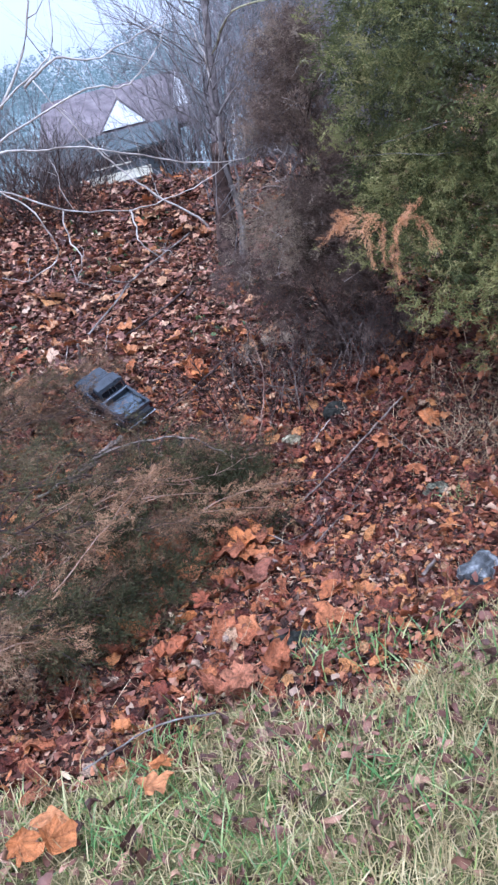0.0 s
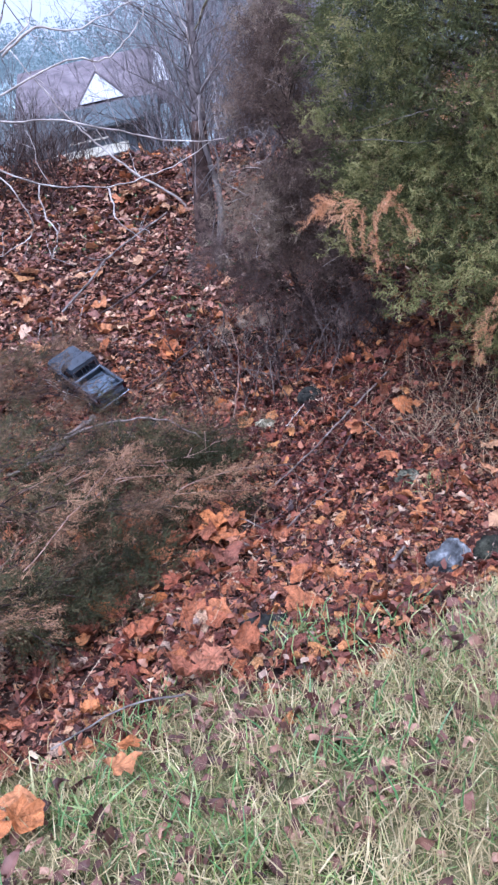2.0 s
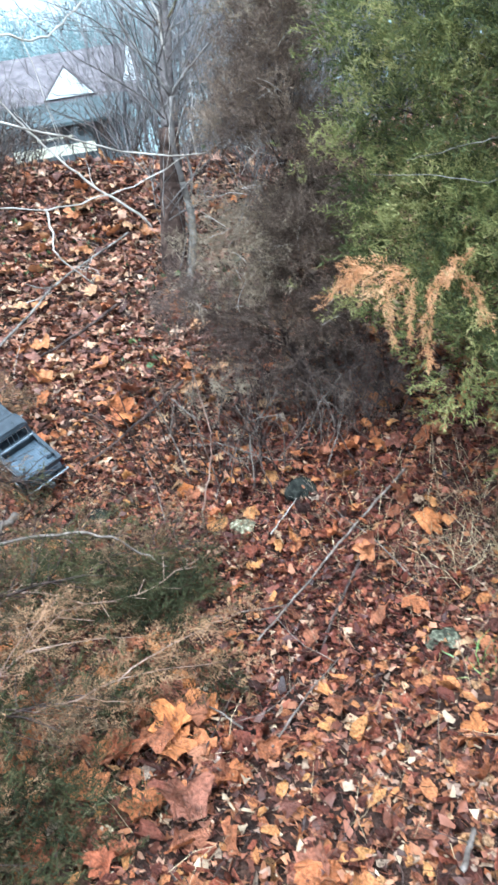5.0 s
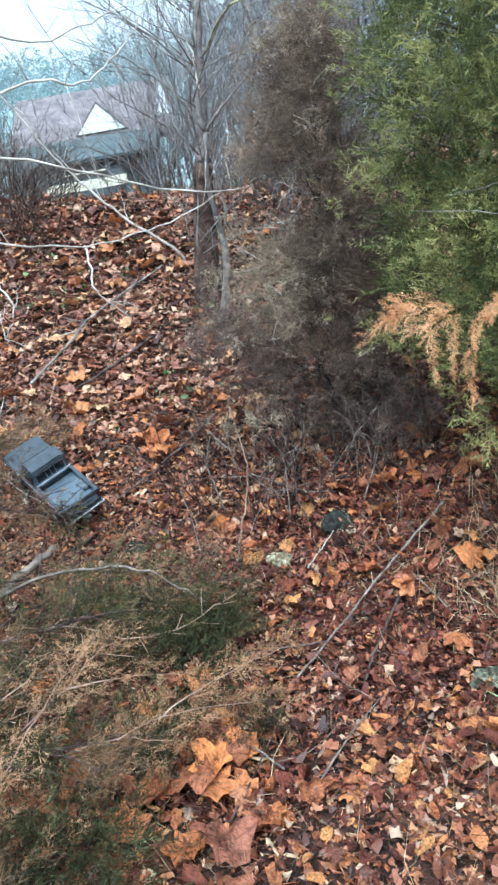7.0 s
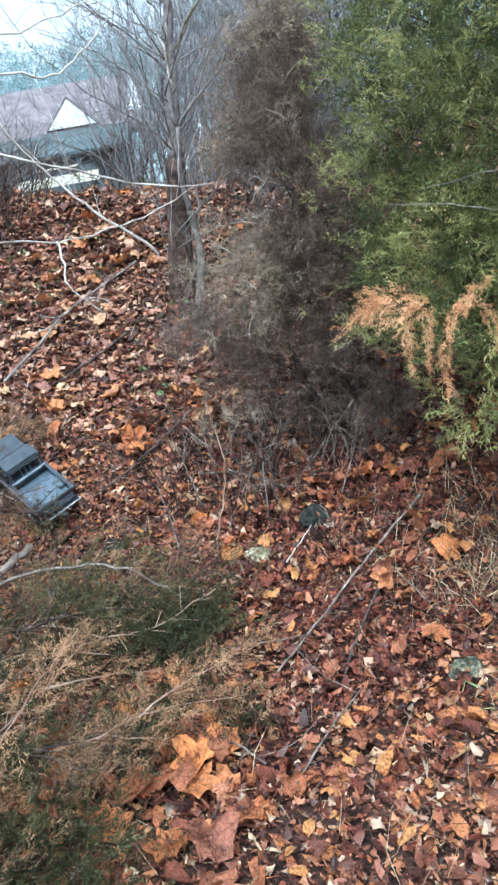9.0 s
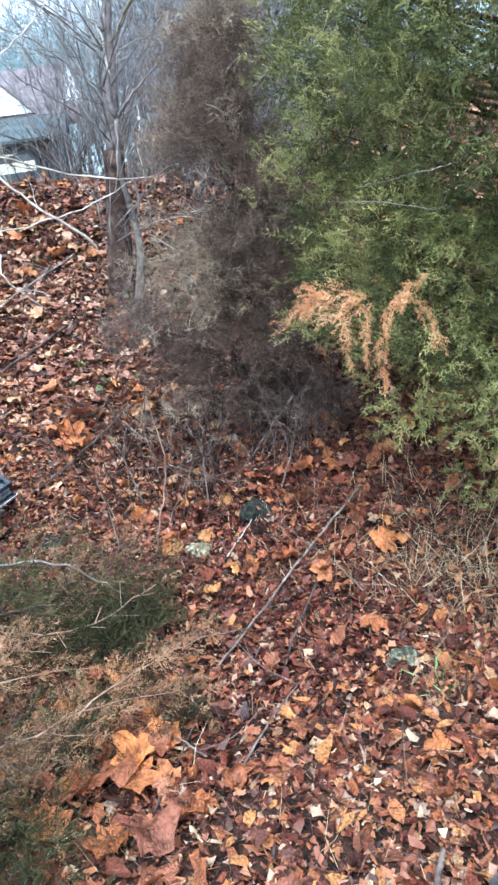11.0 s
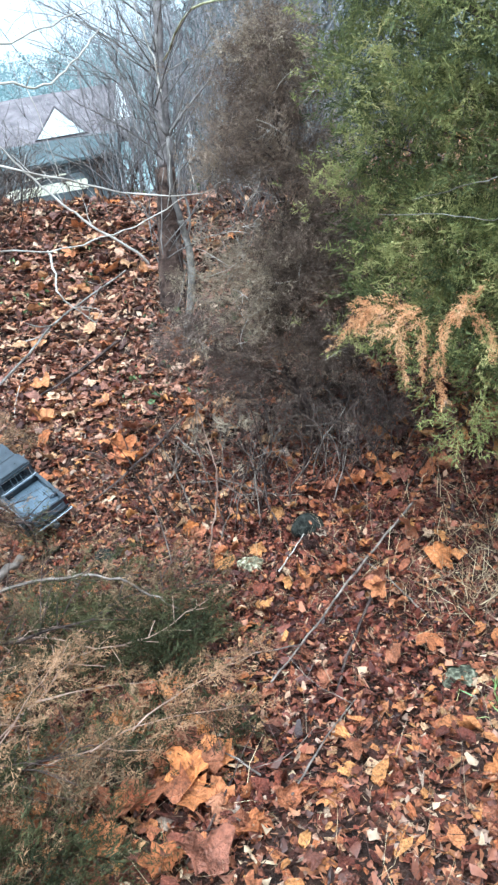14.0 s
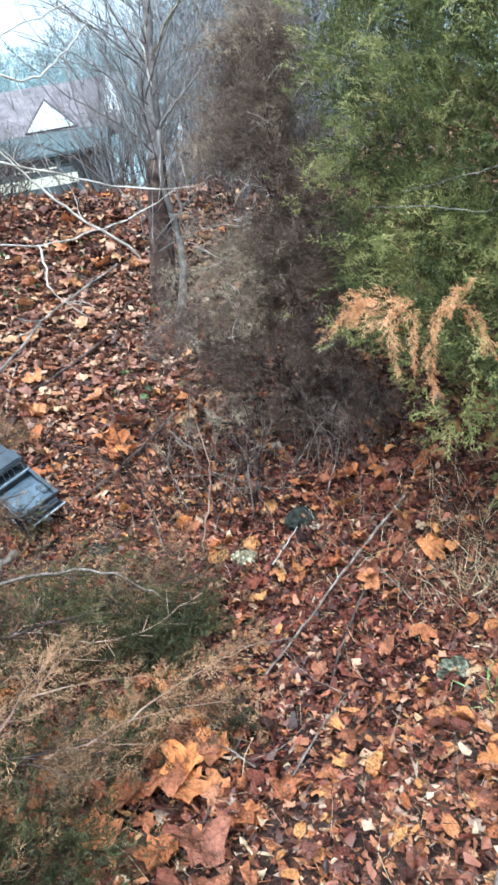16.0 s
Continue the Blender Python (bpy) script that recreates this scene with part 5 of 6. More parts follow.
tb.add(bent(to_sap((0.129, 5.15, 1.63), (0.178, 5.15, 1.70), (0.272, 5.15, 1.794), (0.364, 5.15, 1.888), (0.48, 5.15, 2.1)), 4, 0.004, rt), 0.009, 0.003)
tb.add(bent(to_sap((0.129, 5.15, 1.63), (0.114, 5.15, 1.816), (0.12, 5.15, 2.1)), 4, 0.004, rt), 0.008, 0.004)
tb.add(bent(to_sap((0.175, 5.2, 1.10), (0.20, 5.15, 1.25), (0.175, 5.15, 1.47), (0.324, 5.15, 1.57), (0.40, 5.12, 1.72)), 4, 0.004, rt), 0.008, 0.003)
tb.parts("bough", M_DARKTWIG, sap)
tb = Tubes(6)
tb.add(bent(to_sap((0.112, 5.15, 1.80), (0.105, 5.14, 1.965), (0.057, 5.13, 2.112), (0.0, 5.1, 2.35)), 4, 0.004, rt), 0.007, 0.003)
tb.parts("bough", M_TWIG, sap)
for k in range(16):
    t = Tubes(5)
    h = rt.uniform(0.5, 1.9)
    grow(t, (-0.08 + rt.gauss(0, 0.03), -0.1, h), (rt.gauss(0, 0.8), rt.gauss(0, 0.6), 0.7), rt.uniform(0.4, 0.9), 0.0038, 2, rt, 3, 0.6, 0.2, 0.13)
    t.parts("twig", M_DARKTWIG, sap)

old = tagged(new("bare_tree"), "straight brown-barked bare tree behind the sapling", "tree")
ox, oy = 0.08, 5.62
old.location = (ox, oy, float(height(ox, oy)))
tb = Tubes(16)
tb.add(bent(((0, 0, -0.1), (0.0, 0, 0.2), (0.02, 0, 0.5), (0.03, 0, 0.8)), 8, 0.004, rt), 0.086, 0.054)
knob = tb.mesh("trunk", M_RUSTBARK)
for v in knob.vertices:
    v.co += 0.012 * noise.noise(Vector((v.co.x * 14, v.co.y * 14, v.co.z * 5))) * Vector((v.co.x, v.co.y, 0)).normalized()
part("trunk", knob, M_RUSTBARK, old)
tb = Tubes(14)
tb.add(bent(((0.03, 0, 0.78), (0.05, 0, 1.1), (0.08, 0.02, 1.6), (0.2, 0.05, 2.6)), 6, 0.006, rt), 0.050, 0.010)
part("upper_trunk", tb.mesh("upper_trunk", M_DULLBARK), M_DULLBARK, old, "greyer upper trunk")
tb = Tubes(6)
tb.add(bent([(x - ox, y - oy, z - old.location.z) for x, y, z in ((0.16, 5.63, 2.02), (0.29, 5.0, 2.17), (0.54, 5.0, 2.21), (0.87, 5.0, 2.215), (1.18, 5.0, 2.23), (1.45, 4.98, 2.27))], 4, 0.006, rt), 0.0062, 0.0032)
tb.parts("bough", M_MOSSBARK, old)
for k in range(26):
    t = Tubes(5)
    grow(t, (0.05, -0.02, rt.uniform(0.7, 2.4)), (rt.gauss(0, 0.8), rt.gauss(-0.2, 0.8), 0.9), rt.uniform(0.4, 0.9), 0.004, 2, rt, 3, 0.6, 0.2, 0.14)
    t.parts("twig", M_DARKTWIG, old)

# ---- slender bare shrub whose pale twigs reach in over the gully ----
arch = tagged(new("arching_shrub"), "bare shrub with long pale arching twigs over the gully", "shrub")
ax, ay = -1.75, 3.7
arch.location = (ax, ay, 0.02)
ARCHES = ((((-0.05, 0, 0), (0.1, 0, 0.9), (0.55, 0.0, 1.42), (0.95, -0.15, 1.63), (1.30, -0.15, 1.76), (1.46, -0.1, 1.75), (1.57, -0.05, 1.83), (1.64, 0.0, 1.91), (1.68, 0.0, 2.0)), 0.006, 0.002),
          (((0, 0.05, 0), (0.2, 0.0, 0.9), (0.6, -0.05, 1.4), (0.92, -0.1, 1.74), (1.12, -0.15, 1.86), (1.2, -0.15, 1.95), (1.25, -0.15, 2.3)), 0.007, 0.002),
          (((1.05, -0.15, 1.80), (1.2, -0.15, 1.89), (1.35, -0.1, 1.87), (1.5, 0.0, 1.93), (1.68, 0.1, 2.02)), 0.006, 0.002),
          (((-0.05, 0.1, 0), (0.15, 0.0, 0.75), (0.5, 0.0, 1.28), (0.80, 0.0, 1.40), (1.04, 0.1, 1.28), (1.34, 0.3, 1.22), (1.54, 0.4, 1.24), (1.75, 0.46, 1.30), (1.885, 0.47, 1.365)), 0.006, 0.002),
          (((0.7, 0.2, 1.58), (1.0, 0.3, 1.56), (1.23, 0.35, 1.53), (1.57, 0.45, 1.42), (1.885, 0.48, 1.365), (2.06, 0.51, 1.415)), 0.006, 0.002),
          (((1.34, 0.3, 1.22), (1.36, 0.25, 1.12), (1.37, 0.2, 1.06), (1.49, 0.2, 0.945)), 0.005, 0.002),
          (((1.04, 0.1, 1.28), (1.05, 0.05, 1.15), (1.10, 0.0, 1.05), (1.05, 0, 0.95)), 0.004, 0.002),
          (((0.80, 0, 1.40), (0.95, -0.1, 1.3), (1.02, -0.1, 1.1), (0.85, -0.1, 1.0)), 0.004, 0.002),
          (((0.92, -0.1, 1.74), (1.1, -0.1, 2.0), (1.15, -0.1, 2.3)), 0.007, 0.003))
for pts, r0, r1 in ARCHES:
    t = Tubes(6)
    line = bent(pts, 5, 0.006, rt)
    t.add(line, r0, r1)
    for _ in range(3):
        q = line[rt.randint(len(line) // 2, len(line) - 1)]
        grow(t, q, (rt.gauss(0.3, 0.6), rt.gauss(0, 0.5), rt.gauss(0.1, 0.6)), rt.uniform(0.1, 0.38), r1 * 0.8, 1, rt, 1, 0.7, 0.0, 0.2)
    t.parts("twig", M_TWIG, arch)

# a thin pale stem that leans far over from the crest
leaner = tagged(new("leaning_sapling"), "long thin pale bare sapling leaning over the bank", "tree")
leaner.location = (-0.02, 6.05, float(height(-0.02, 6.05)))
lz = leaner.location.z
tb = Tubes(6)
tb.add(bent(((0.0, 0.0, -0.05), (-0.10, -0.04, 0.98 - lz), (-0.31, -0.05, 1.13 - lz), (-0.49, -0.05, 1.29 - lz), (-0.67, -0.05, 1.47 - lz), (-0.79, -0.05, 1.62 - lz), (-0.91, -0.05, 1.79 - lz), (-1.10, -0.05, 2.08 - lz)), 4, 0.006, rt), 0.010, 0.004)
tb.parts("stem", M_TWIG, leaner)
for k in range(4):
    t = Tubes(4)
    grow(t, (-0.35 - 0.16 * k, -0.05, (1.16, 1.32, 1.50, 1.68)[k] - lz), (rt.gauss(-0.5, 0.4), rt.gauss(0, 0.4), 0.5), rt.uniform(0.15, 0.3), 0.003, 1, rt, 2, 0.7, 0.1, 0.15)
    t.parts("twig", M_TWIG, leaner)

# ---- thickets on the crest and woods behind ----
def bare_bush(name, label, seed, stems, tall, mat, r0, depth=2, spread=0.2, fork=3, lean=0.3):
    rnd = random.Random(seed)
    ob = tagged(new(name), label, "shrub" if tall < 3 else "tree")
    for _ in range(stems):
        t = Tubes(3)
        grow(t, (rnd.gauss(0, spread), rnd.gauss(0, spread), -0.1), (rnd.gauss(0, lean), rnd.gauss(0, lean), 1), tall * rnd.uniform(0.6, 1.0), r0 * rnd.uniform(0.6, 1.1), depth, rnd, fork, 0.6, 0.25, 0.12)
        tagged(part("stem", t.mesh("stem", mat), mat, ob), kind="stuff")
    return ob


def plant(src, spots, group):
    rnd = random.Random(len(spots))
    tagged(src, group=group)
    for k, (x, y) in enumerate(spots):
        s = rnd.uniform(0.8, 1.25)
        m = Matrix.Translation((x, y, float(height(x, y)))) @ Matrix.Rotation(rnd.uniform(0, 6.28), 4, "Z")
        if k == 0:
            src.matrix_basis = m
        else:
            copy_thing(src, m).scale = (s, s, s)


re_ = random.Random(91)
bushes = [bare_bush("bare_bush", "leafless grey-brown bush on the bank", 300 + k, 8, 0.8, M_DARKTWIG, 0.008, 2, 0.15, 3, 0.65) for k in range(3)]
plant(bushes[0], [(re_.uniform(-2.9, -1.25), re_.uniform(7.3, 9.5)) for _ in range(16)] + [(-0.2, 8.0), (0.0, 7.6), (-1.4, 7.0)], "bushes on the crest")
plant(bushes[1], [(re_.uniform(0.0, 1.2), re_.uniform(5.6, 7.4)) for _ in range(9)], "bushes on the crest")
plant(bushes[2], [(re_.uniform(0.3, 2.6), re_.uniform(5.0, 7.2)) for _ in range(9)], "bushes on the crest")
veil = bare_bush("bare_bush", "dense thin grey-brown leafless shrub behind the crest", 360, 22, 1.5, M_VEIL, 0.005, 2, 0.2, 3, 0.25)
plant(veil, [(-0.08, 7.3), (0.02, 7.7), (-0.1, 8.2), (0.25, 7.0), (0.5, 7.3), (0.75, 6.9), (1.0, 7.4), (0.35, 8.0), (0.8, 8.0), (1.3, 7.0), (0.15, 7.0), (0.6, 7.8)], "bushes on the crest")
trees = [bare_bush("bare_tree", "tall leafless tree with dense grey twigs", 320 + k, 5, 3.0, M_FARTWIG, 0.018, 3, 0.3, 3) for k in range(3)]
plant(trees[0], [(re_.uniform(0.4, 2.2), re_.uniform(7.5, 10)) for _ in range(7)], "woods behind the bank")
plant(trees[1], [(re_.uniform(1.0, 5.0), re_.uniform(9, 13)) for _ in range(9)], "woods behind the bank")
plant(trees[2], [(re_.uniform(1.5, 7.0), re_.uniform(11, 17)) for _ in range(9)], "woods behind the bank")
brush = bare_bush("bare_bush", "dark red-brown leafless bush at the crest", 340, 16, 0.6, M_RUSTBARK, 0.006, 2, 0.12, 3, 0.7)
plant(brush, [(-1.02, 6.7), (-1.35, 6.9), (-1.75, 7.0), (-2.1, 7.2), (-0.35, 7.2), (-1.55, 7.6), (-1.12, 6.95)], "bushes on the crest")

# far evergreen woods on the hill, distance haze put into their colour
rf = np.random.default_rng(81)
PLATE = [(np.array([(-0.35, 0, 0), (0.35, 0.0, 0.1), (0.05, 1.0, -0.1)]), np.array([(0, 1, 2)]))]
pl, wy, sz = [], [], []


def leafy_crown(x, y, h, w, k, lo, hi):
    z = float(height(x, y))
    hh = rf.uniform(0, 1, k) ** 0.8
    a = rf.uniform(0, 6.28, k)
    q = w * np.sqrt(np.clip(1.02 - hh ** 2, 0, 1)) * rf.uniform(0.2, 1.1, k) ** 0.6 * (1 + 0.3 * np.sin(3 * a + x) * np.sin(9 * hh + y))
    pl.append(np.column_stack([x + q * np.cos(a), y + q * np.sin(a), z + hh * h]))
    wy.append(np.column_stack([np.cos(a), np.sin(a), rf.normal(0.2, 0.6, k)]))
    sz.append(rf.uniform(lo, hi, k))


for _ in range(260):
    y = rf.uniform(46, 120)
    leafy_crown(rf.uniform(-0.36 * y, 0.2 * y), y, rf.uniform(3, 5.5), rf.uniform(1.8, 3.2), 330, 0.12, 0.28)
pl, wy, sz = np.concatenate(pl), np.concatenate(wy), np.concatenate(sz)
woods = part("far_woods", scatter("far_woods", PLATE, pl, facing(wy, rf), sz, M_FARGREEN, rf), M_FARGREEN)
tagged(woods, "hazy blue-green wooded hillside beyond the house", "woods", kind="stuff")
pl, wy, sz = [], [], []
for _ in range(26):
    leafy_crown(rf.uniform(1.2, 7.0), rf.uniform(10, 18), rf.uniform(3.5, 5.5), rf.uniform(0.8, 1.4), 1500, 0.05, 0.13)
pl, wy, sz = np.concatenate(pl), np.concatenate(wy), np.concatenate(sz)
thicket = part("evergreen_thicket", scatter("evergreen_thicket", PLATE, pl, facing(wy, rf), sz, M_DARKGREEN, rf), M_DARKGREEN)
tagged(thicket, "dark blue-green evergreen thicket behind the bare trees", "woods", kind="stuff")
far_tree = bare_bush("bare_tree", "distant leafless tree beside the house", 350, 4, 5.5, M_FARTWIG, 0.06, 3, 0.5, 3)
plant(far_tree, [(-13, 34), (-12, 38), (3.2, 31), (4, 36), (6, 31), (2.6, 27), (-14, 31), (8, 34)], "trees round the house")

# ---- the house beyond the crest ----
M_SHINGLE = material("brown_grey_shingle", [(0.3, (0.085, 0.07, 0.075)), (0.5, (0.13, 0.105, 0.11)), (0.7, (0.175, 0.145, 0.15))], 0.8, "noise", 30, 0.25, 0.3, blotch=3)
M_SIDING = material("white_siding", [(0.3, (0.78, 0.78, 0.78)), (0.7, (0.87, 0.87, 0.85))], 0.6, "noise", 10, 0.1, 0.1, blotch=2)
M_METALROOF = material("grey_green_porch_roof", [(0.3, (0.042, 0.056, 0.06)), (0.7, (0.075, 0.096, 0.10))], 0.6, "noise", 12, 0.2, 0.1, spec=0.3, blotch=1.5)
M_DARKWALL = material("shaded_porch_wall", [(0.3, (0.06, 0.07, 0.075)), (0.7, (0.10, 0.115, 0.12))], 0.7, "noise", 10, 0.2, 0.1, blotch=1)
M_CREAM = material("cream_painted_boards", [(0.3, (0.62, 0.57, 0.42)), (0.7, (0.75, 0.71, 0.56))], 0.6, "noise", 14, 0.15, 0.1, blotch=2)


def solid(bm, pts, top=None):
    """A prism: a polygon, and the same polygon moved by top."""
    top = Vector(top)
    a = [bm.verts.new(p) for p in pts]
    b = [bm.verts.new(Vector(p) + top) for p in pts]
    bm.faces.new(a[::-1])
    bm.faces.new(b)
    for i in range(len(a)):
        j = (i + 1) % len(a)
        bm.faces.new((a[i], a[j], b[j], b[i]))
    bmesh.ops.recalc_face_normals(bm, faces=bm.faces)
    return bm


def box(x0, x1, y0, y1, z0, z1, soft=0.0):
    bm = solid(bmesh.new(), ((x0, y0, z0), (x1, y0, z0), (x1, y1, z0), (x0, y1, z0)), (0, 0, z1 - z0))
    if soft:
        bmesh.ops.bevel(bm, geom=bm.edges[:], offset=soft, segments=2, affect="EDGES")
    return bm


house = tagged(new("house"), "house with brown-grey shingle roof and white gabled dormers", "house")
part("wall", box(-5.2, -0.9, 28.3, 34.5, -2.2, 2.3), M_DARKWALL, house)
part("roof", solid(bmesh.new(), ((-5.6, 27.8, 2.2), (-5.6, 31.2, 3.95), (-5.6, 34.8, 2.2), (-5.6, 34.8, 2.05), (-5.6, 31.2, 3.8), (-5.6, 27.8, 2.05)), (5.3, 0, 0)), M_SHINGLE, house)
for x0, x1, z0, zt, y0 in ((-3.32, -1.78, 2.40, 3.22, 28.0), (-0.80, -0.10, 2.60, 3.76, 28.6)):
    d = tagged(part("dormer", solid(bmesh.new(), ((x0, y0, z0), (x1, y0, z0), ((x0 + x1) / 2, y0, zt)), (0, 2.2, 0)), M_SIDING, house), label="white gabled dormer")
    xm = (x0 + x1) / 2
    for sx_ in (x0, x1):
        part("dormer_roof", solid(bmesh.new(), ((sx_ + (sx_ - xm) * 0.06, y0 + 0.02, z0 - 0.03), (xm, y0 + 0.02, zt + 0.02), (xm, y0 + 0.02, zt + 0.10), (sx_ + (sx_ - xm) * 0.14, y0 + 0.02, z0 - 0.03)), (0, 2.2, 0)), M_SHINGLE, d)
part("porch_roof", solid(bmesh.new(), ((-5.4, 24.6, 1.62), (-5.4, 28.3, 2.36), (-5.4, 28.3, 2.26), (-5.4, 24.6, 1.54)), (4.7, 0, 0)), M_METALROOF, house, "grey-green porch roof")
part("porch_wall", box(-5.2, -0.8, 25.0, 25.15, -2.2, 1.55), M_DARKWALL, house)
for x in (-5.0, -3.6, -2.3, -1.0):
    part("post", box(x - 0.06, x + 0.06, 24.7, 24.82, -2.2, 1.56), M_DARKWALL, house)
lean_house = Matrix.Translation((-2.5, 28, 2.8))
house.matrix_basis = lean_house @ Matrix.Rotation(radians(-5), 4, "Y") @ lean_house.inverted()
deck = tagged(new("low_wall"), "low cream-painted board wall with a brown panel", "wall")
deck.location = (-2.1, 20.0, float(height(-2.1, 20.0)))
zb = deck.location.z
deck.rotation_euler = (0, radians(-5), 0)
part("base_rail", box(-1.0, 0.9, 0, 0.08, 0.90 - zb, 1.12 - zb), M_CREAM, deck)
part("panel", box(-1.0, 0.85, 0.03, 0.07, 1.12 - zb, 1.27 - zb), M_DARKWALL, deck, "dark brown board")
part("top_rail", box(-0.5, 0.45, -0.02, 0.10, 1.27 - zb, 1.305 - zb), M_CREAM, deck)
for x in (-0.95, 0.8):
    part("post", box(x - 0.04, x + 0.04, 0.08, 0.14, -0.2, 1.26 - zb), M_DARKWALL, deck)

# ---- the toy pickup ----
# black body and bed, lifted to slate: sky reflection put into the base colours
M_BODY = material("sky_tinted_black_paint", [(0.3, (0.027, 0.031, 0.038)), (0.7, (0.043, 0.050, 0.060))], 0.16, "noise", 60, 0.15, 0.03, spec=0.8, blotch=18)
M_BED = material("sky_tinted_ribbed_plastic", [(0.3, (0.075, 0.095, 0.120)), (0.7, (0.105, 0.128, 0.158))], 0.2, "noise", 60, 0.2, 0.1, spec=0.8, blotch=18)
M_GLASS = material("dark_window", [(0.3, (0.008, 0.009, 0.011)), (0.7, (0.014, 0.015, 0.018))], 0.06, "noise", 10, 0.1, 0.0)
M_CHROME = material("worn_chrome", [(0.3, (0.55, 0.56, 0.58)), (0.7, (0.72, 0.73, 0.75))], 0.22, "noise", 40, 0.2, 0.05, metallic=1.0, blotch=12)
M_TYRE = material("black_rubber", [(0.3, (0.012, 0.012, 0.012)), (0.7, (0.03, 0.028, 0.026))], 0.8, "noise", 80, 0.3, 0.4, blotch=20)
M_RED = material("red_lens", [(0.3, (0.028, 0.005, 0.006)), (0.7, (0.045, 0.007, 0.009))], 0.15, "noise", 10, 0.1, 0.0)

TRUCK = tagged(new("toy_pickup"), "black remote-controlled toy pickup with chrome rear bumper, beside a bough", "toy truck")
W2, LB, LF, H0 = 0.105, -0.29, 0.29, 0.085


def wheel(x, y):
    bm = bmesh.new()
    bmesh.ops.create_cone(bm, cap_ends=True, segments=28, radius1=0.056, radius2=0.056, depth=0.042, matrix=Matrix.Rotation(radians(90), 4, "Y"))
    bmesh.ops.bevel(bm, geom=[e for e in bm.edges if len({round(v.co.x, 3) for v in e.verts}) == 1], offset=0.009, segments=2, affect="EDGES")
    w = part("wheel", bm, M_TYRE, TRUCK, "knobbly black tyre", False)
    w.location = (x, y, 0.056)
    for k in range(14):
        a = 2 * math.pi * k / 14
        b = box(-0.02, 0.02, -0.005, 0.005, 0.052, 0.060)
        b.transform(Matrix.Rotation(a, 4, "X"))
        part("tread_block", b, M_TYRE, w)
    s = 1 if x > 0 else -1
    bm = bmesh.new()
    bmesh.ops.create_cone(bm, cap_ends=True, segments=20, radius1=0.03, radius2=0.024, depth=0.01, matrix=Matrix.Translation((s * 0.0195, 0, 0)) @ Matrix.Rotation(radians(90 * s), 4, "Y"))
    part("rim", bm, M_CHROME, w)


for x in (-0.092, 0.092):
    for y in (-0.175, 0.185):
        wheel(x, y)
# side profile of the lower body, with wheel arches cut as steps
bm = bmesh.new()
prof2 = [(LB, H0 + 0.02), (LB, H0 + 0.085), (LF - 0.01, H0 + 0.085), (LF, H0 + 0.07), (LF, H0 + 0.02)]
for c in (0.185, -0.175):
    prof2 += [(c + 0.068, H0 + 0.0), (c + 0.055, H0 + 0.035), (c + 0.03, H0 + 0.052), (c - 0.03, H0 + 0.052), (c - 0.055, H0 + 0.035), (c - 0.068, H0 + 0.0)]
side_l = solid(bm, [(-W2, y, z) for y, z in prof2], (0.016, 0, 0))
part("side_panel", side_l, M_BODY, TRUCK)
part("side_panel", solid(bmesh.new(), [(W2 - 0.016, y, z) for y, z in prof2], (0.016, 0, 0)), M_BODY, TRUCK)
for s in (-1, 1):
    part("side_trim", box(s * W2 - 0.002, s * W2 + 0.002, LB + 0.005, LF - 0.005, H0 + 0.055, H0 + 0.062), M_CHROME, TRUCK)
part("hood", box(-W2 + 0.016, W2 - 0.016, 0.10, LF, H0 + 0.03, H0 + 0.088, 0.006), M_BODY, TRUCK)
part("cab_floor", box(-W2 + 0.016, W2 - 0.016, -0.04, 0.10, H0 + 0.01, H0 + 0.083), M_BODY, TRUCK)
cabin = solid(bmesh.new(), [(-W2 + 0.004, -0.045, H0 + 0.085), (-W2 + 0.004, 0.125, H0 + 0.085), (-W2 + 0.016, 0.075, H0 + 0.152), (-W2 + 0.016, -0.03, H0 + 0.155)], (2 * W2 - 0.008, 0, 0))
for v in cabin.verts:
    if v.co.z > H0 + 0.1:
        v.co.x *= 0.88
bmesh.ops.bevel(cabin, geom=cabin.edges[:], offset=0.006, segments=2, affect="EDGES")
part("cabin", cabin, M_BODY, TRUCK)
part("roof_panel", box(-W2 + 0.024, W2 - 0.024, -0.026, 0.068, H0 + 0.1535, H0 + 0.160, 0.003), M_BODY, TRUCK)
# rear window with its bars, side and front glass
rear = Matrix.Translation((0, -0.0415, H0 + 0.122)) @ Matrix.Rotation(radians(-12), 4, "X")
b = box(-0.078, 0.078, -0.004, 0.003, -0.022, 0.022)
b.transform(rear)
rw = part("rear_window", b, M_GLASS, TRUCK)
for x in (-0.078, -0.026, 0.0, 0.026, 0.078):
    b = box(x - 0.002, x + 0.002, -0.006, -0.003, -0.022, 0.022)
    b.transform(rear)
    part("window_bar", b, M_CHROME, rw)
for z in (-0.022, 0.022):
    b = box(-0.08, 0.08, -0.006, -0.003, z - 0.002, z + 0.002)
    b.transform(rear)
    part("window_bar", b, M_CHROME, rw)
b = box(-0.08, 0.08, -0.002, 0.003, -0.033, 0.033)
b.transform(Matrix.Translation((0, 0.103, H0 + 0.12)) @ Matrix.Rotation(radians(37), 4, "X"))
part("windscreen", b, M_GLASS, TRUCK)
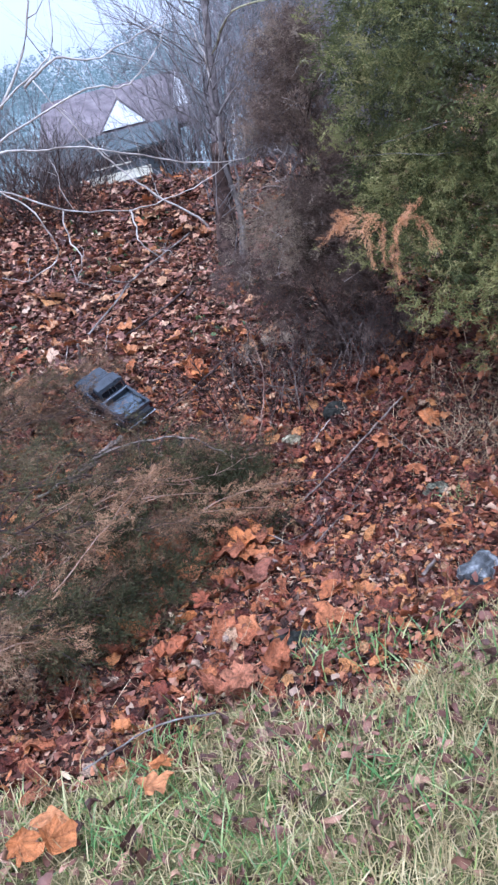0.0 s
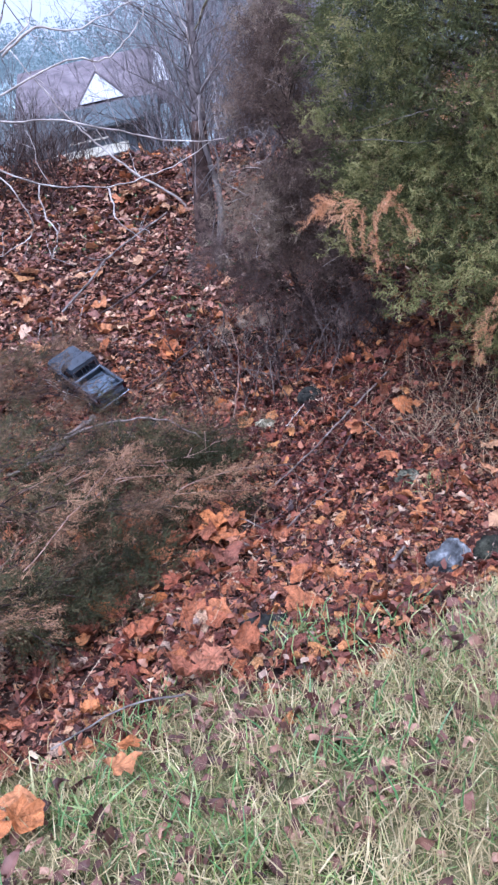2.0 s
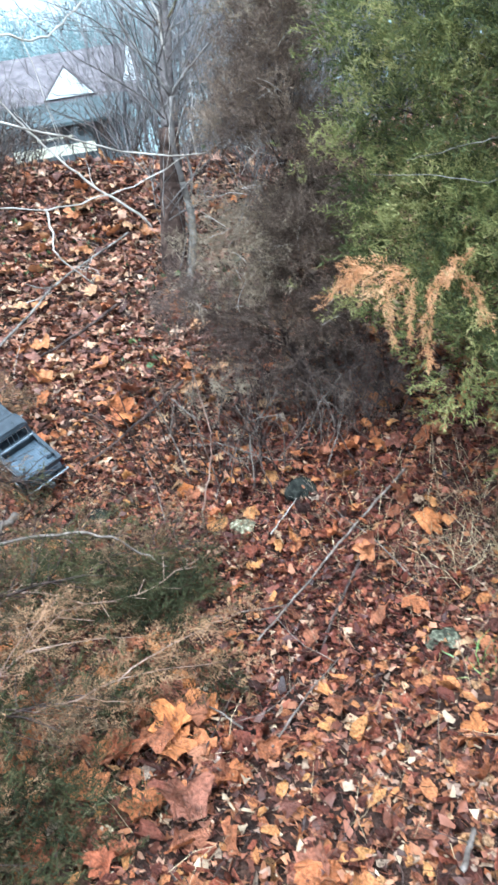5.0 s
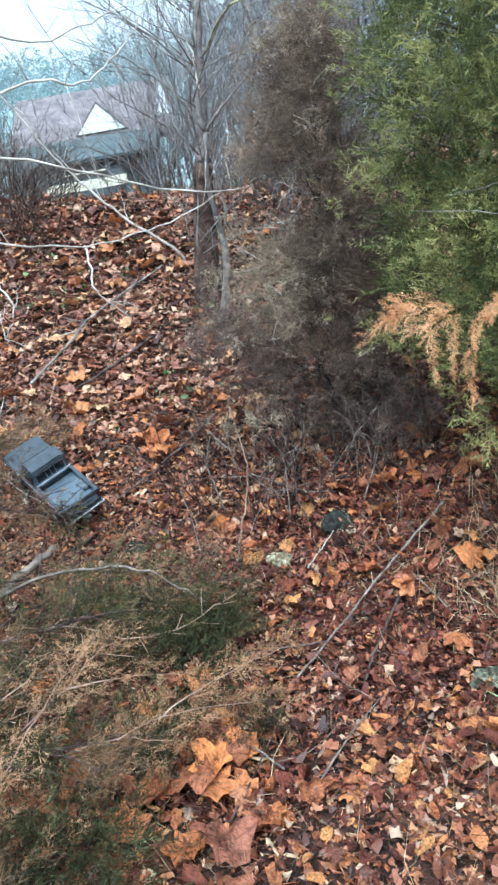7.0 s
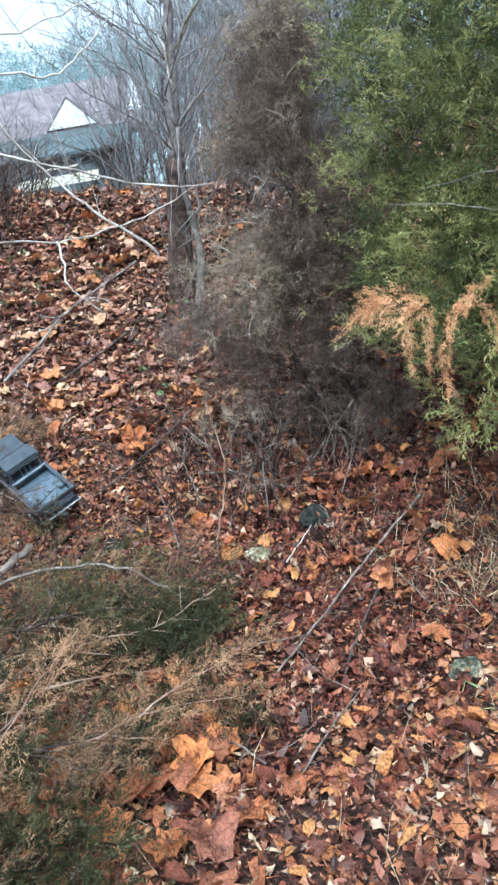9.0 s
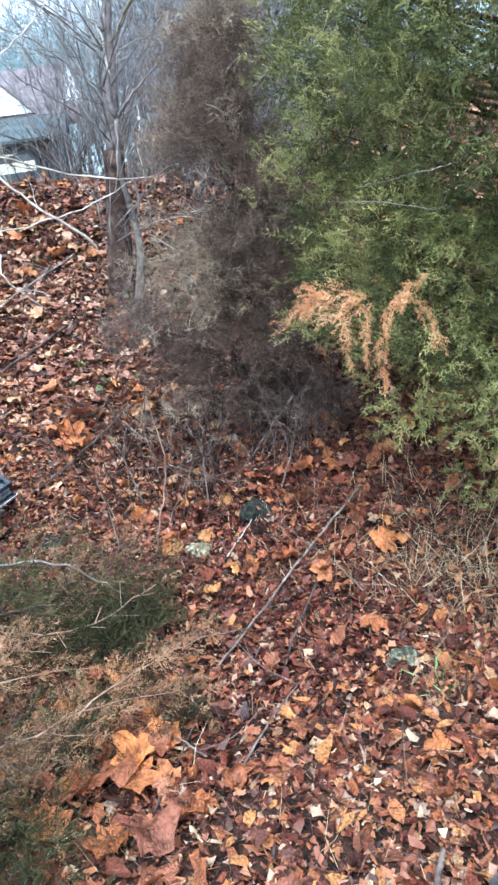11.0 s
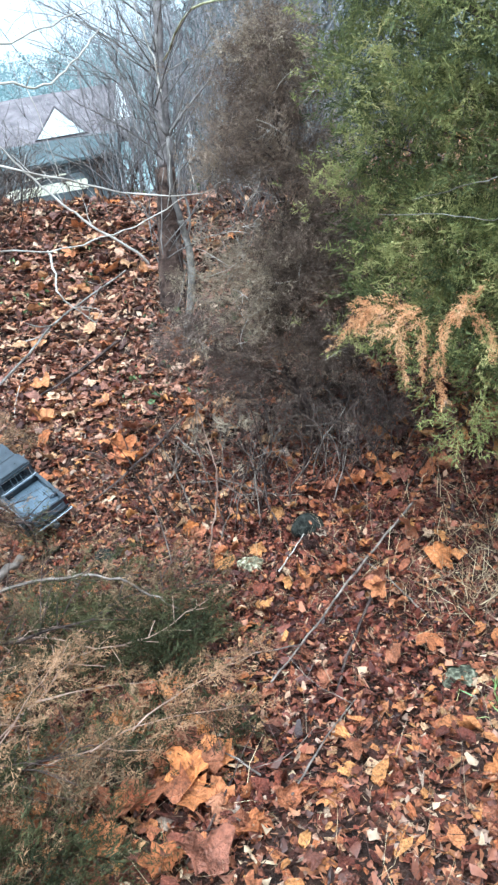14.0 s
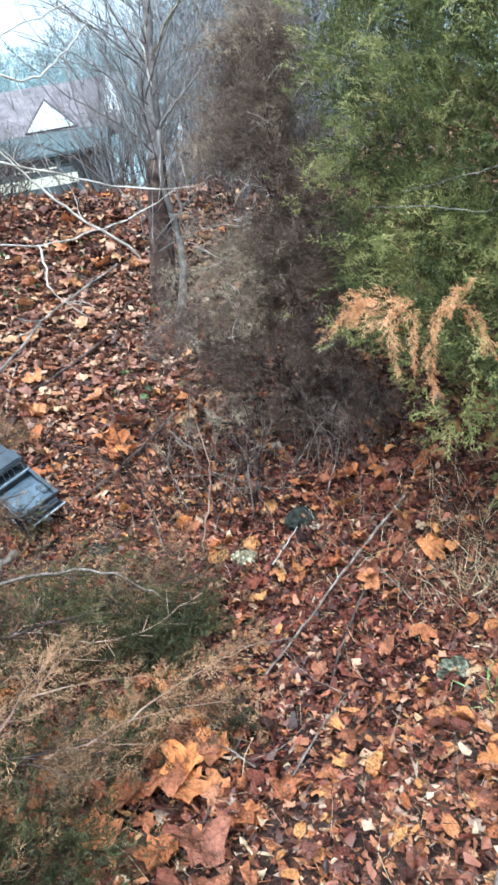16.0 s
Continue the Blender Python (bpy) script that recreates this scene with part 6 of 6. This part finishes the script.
for s in (-1, 1):
    b = box(-0.002, 0.002, -0.03, 0.07, -0.02, 0.022)
    b.transform(Matrix.Translation((s * (W2 - 0.0075), 0.0, H0 + 0.118)) @ Matrix.Rotation(radians(-10 * s), 4, "Y"))
    part("side_window", b, M_GLASS, TRUCK)
    part("mirror", box(s * (W2 + 0.012) - 0.008, s * (W2 + 0.012) + 0.008, 0.075, 0.082, H0 + 0.09, H0 + 0.112, 0.002), M_CHROME, TRUCK)
# ribbed cargo bed
bed = part("cargo_bed", box(-W2 + 0.016, W2 - 0.016, LB + 0.012, -0.045, H0 + 0.015, H0 + 0.04), M_BED, TRUCK)
for k in range(14):
    x = -0.078 + 0.156 * k / 13
    part("bed_rib", box(x - 0.0025, x + 0.0025, LB + 0.02, -0.05, H0 + 0.039, H0 + 0.045), M_BED, bed)
part("bed_rail", box(-W2 + 0.006, W2 - 0.006, -0.055, -0.044, H0 + 0.08, H0 + 0.095, 0.003), M_CHROME, TRUCK)
for s in (-1, 1):
    part("wheel_hump", box(s * 0.075 - 0.014, s * 0.075 + 0.014, -0.215, -0.135, H0 + 0.03, H0 + 0.062, 0.006), M_BED, bed)
tg = part("tailgate", box(-W2 + 0.016, W2 - 0.016, LB, LB + 0.012, H0 + 0.015, H0 + 0.085, 0.002), M_BODY, TRUCK)
part("trim_strip", box(-W2 + 0.02, W2 - 0.02, LB - 0.003, LB, H0 + 0.035, H0 + 0.06), M_BED, tg)
for s in (-1, 1):
    part("tail_light", box(s * 0.097 - 0.008, s * 0.097 + 0.008, LB - 0.004, LB + 0.004, H0 + 0.035, H0 + 0.07), M_RED, TRUCK)
    part("headlight", box(s * 0.08 - 0.012, s * 0.08 + 0.012, LF - 0.003, LF + 0.003, H0 + 0.035, H0 + 0.065), M_CHROME, TRUCK)
part("rear_bumper", box(-W2 - 0.004, W2 + 0.004, LB - 0.022, LB - 0.006, H0 + 0.002, H0 + 0.018, 0.003), M_CHROME, TRUCK)
part("front_bumper", box(-W2 - 0.004, W2 + 0.004, LF + 0.004, LF + 0.022, H0 - 0.002, H0 + 0.022, 0.004), M_CHROME, TRUCK)
part("hitch", box(-0.014, 0.014, LB - 0.04, LB - 0.01, H0 - 0.022, H0 + 0.0, 0.003), M_TYRE, TRUCK)
part("chassis", box(-0.045, 0.045, LB + 0.01, LF - 0.01, H0 - 0.02, H0 + 0.02), M_TYRE, TRUCK)
for y in (-0.175, 0.185):
    part("axle", box(-0.08, 0.08, y - 0.012, y + 0.012, 0.045, 0.068), M_TYRE, TRUCK)
# it stands nose-up on the leaves at the foot of the bank
head = 33.0
tail = Vector((-0.57, 3.93, 0.16))
turn = Euler((radians(15), radians(-18), radians(head))).to_matrix().to_4x4() @ Matrix.Scale(0.9, 4)
TRUCK.matrix_basis = Matrix.Translation(tail - turn @ Vector((0, LB, H0 + 0.02))) @ turn
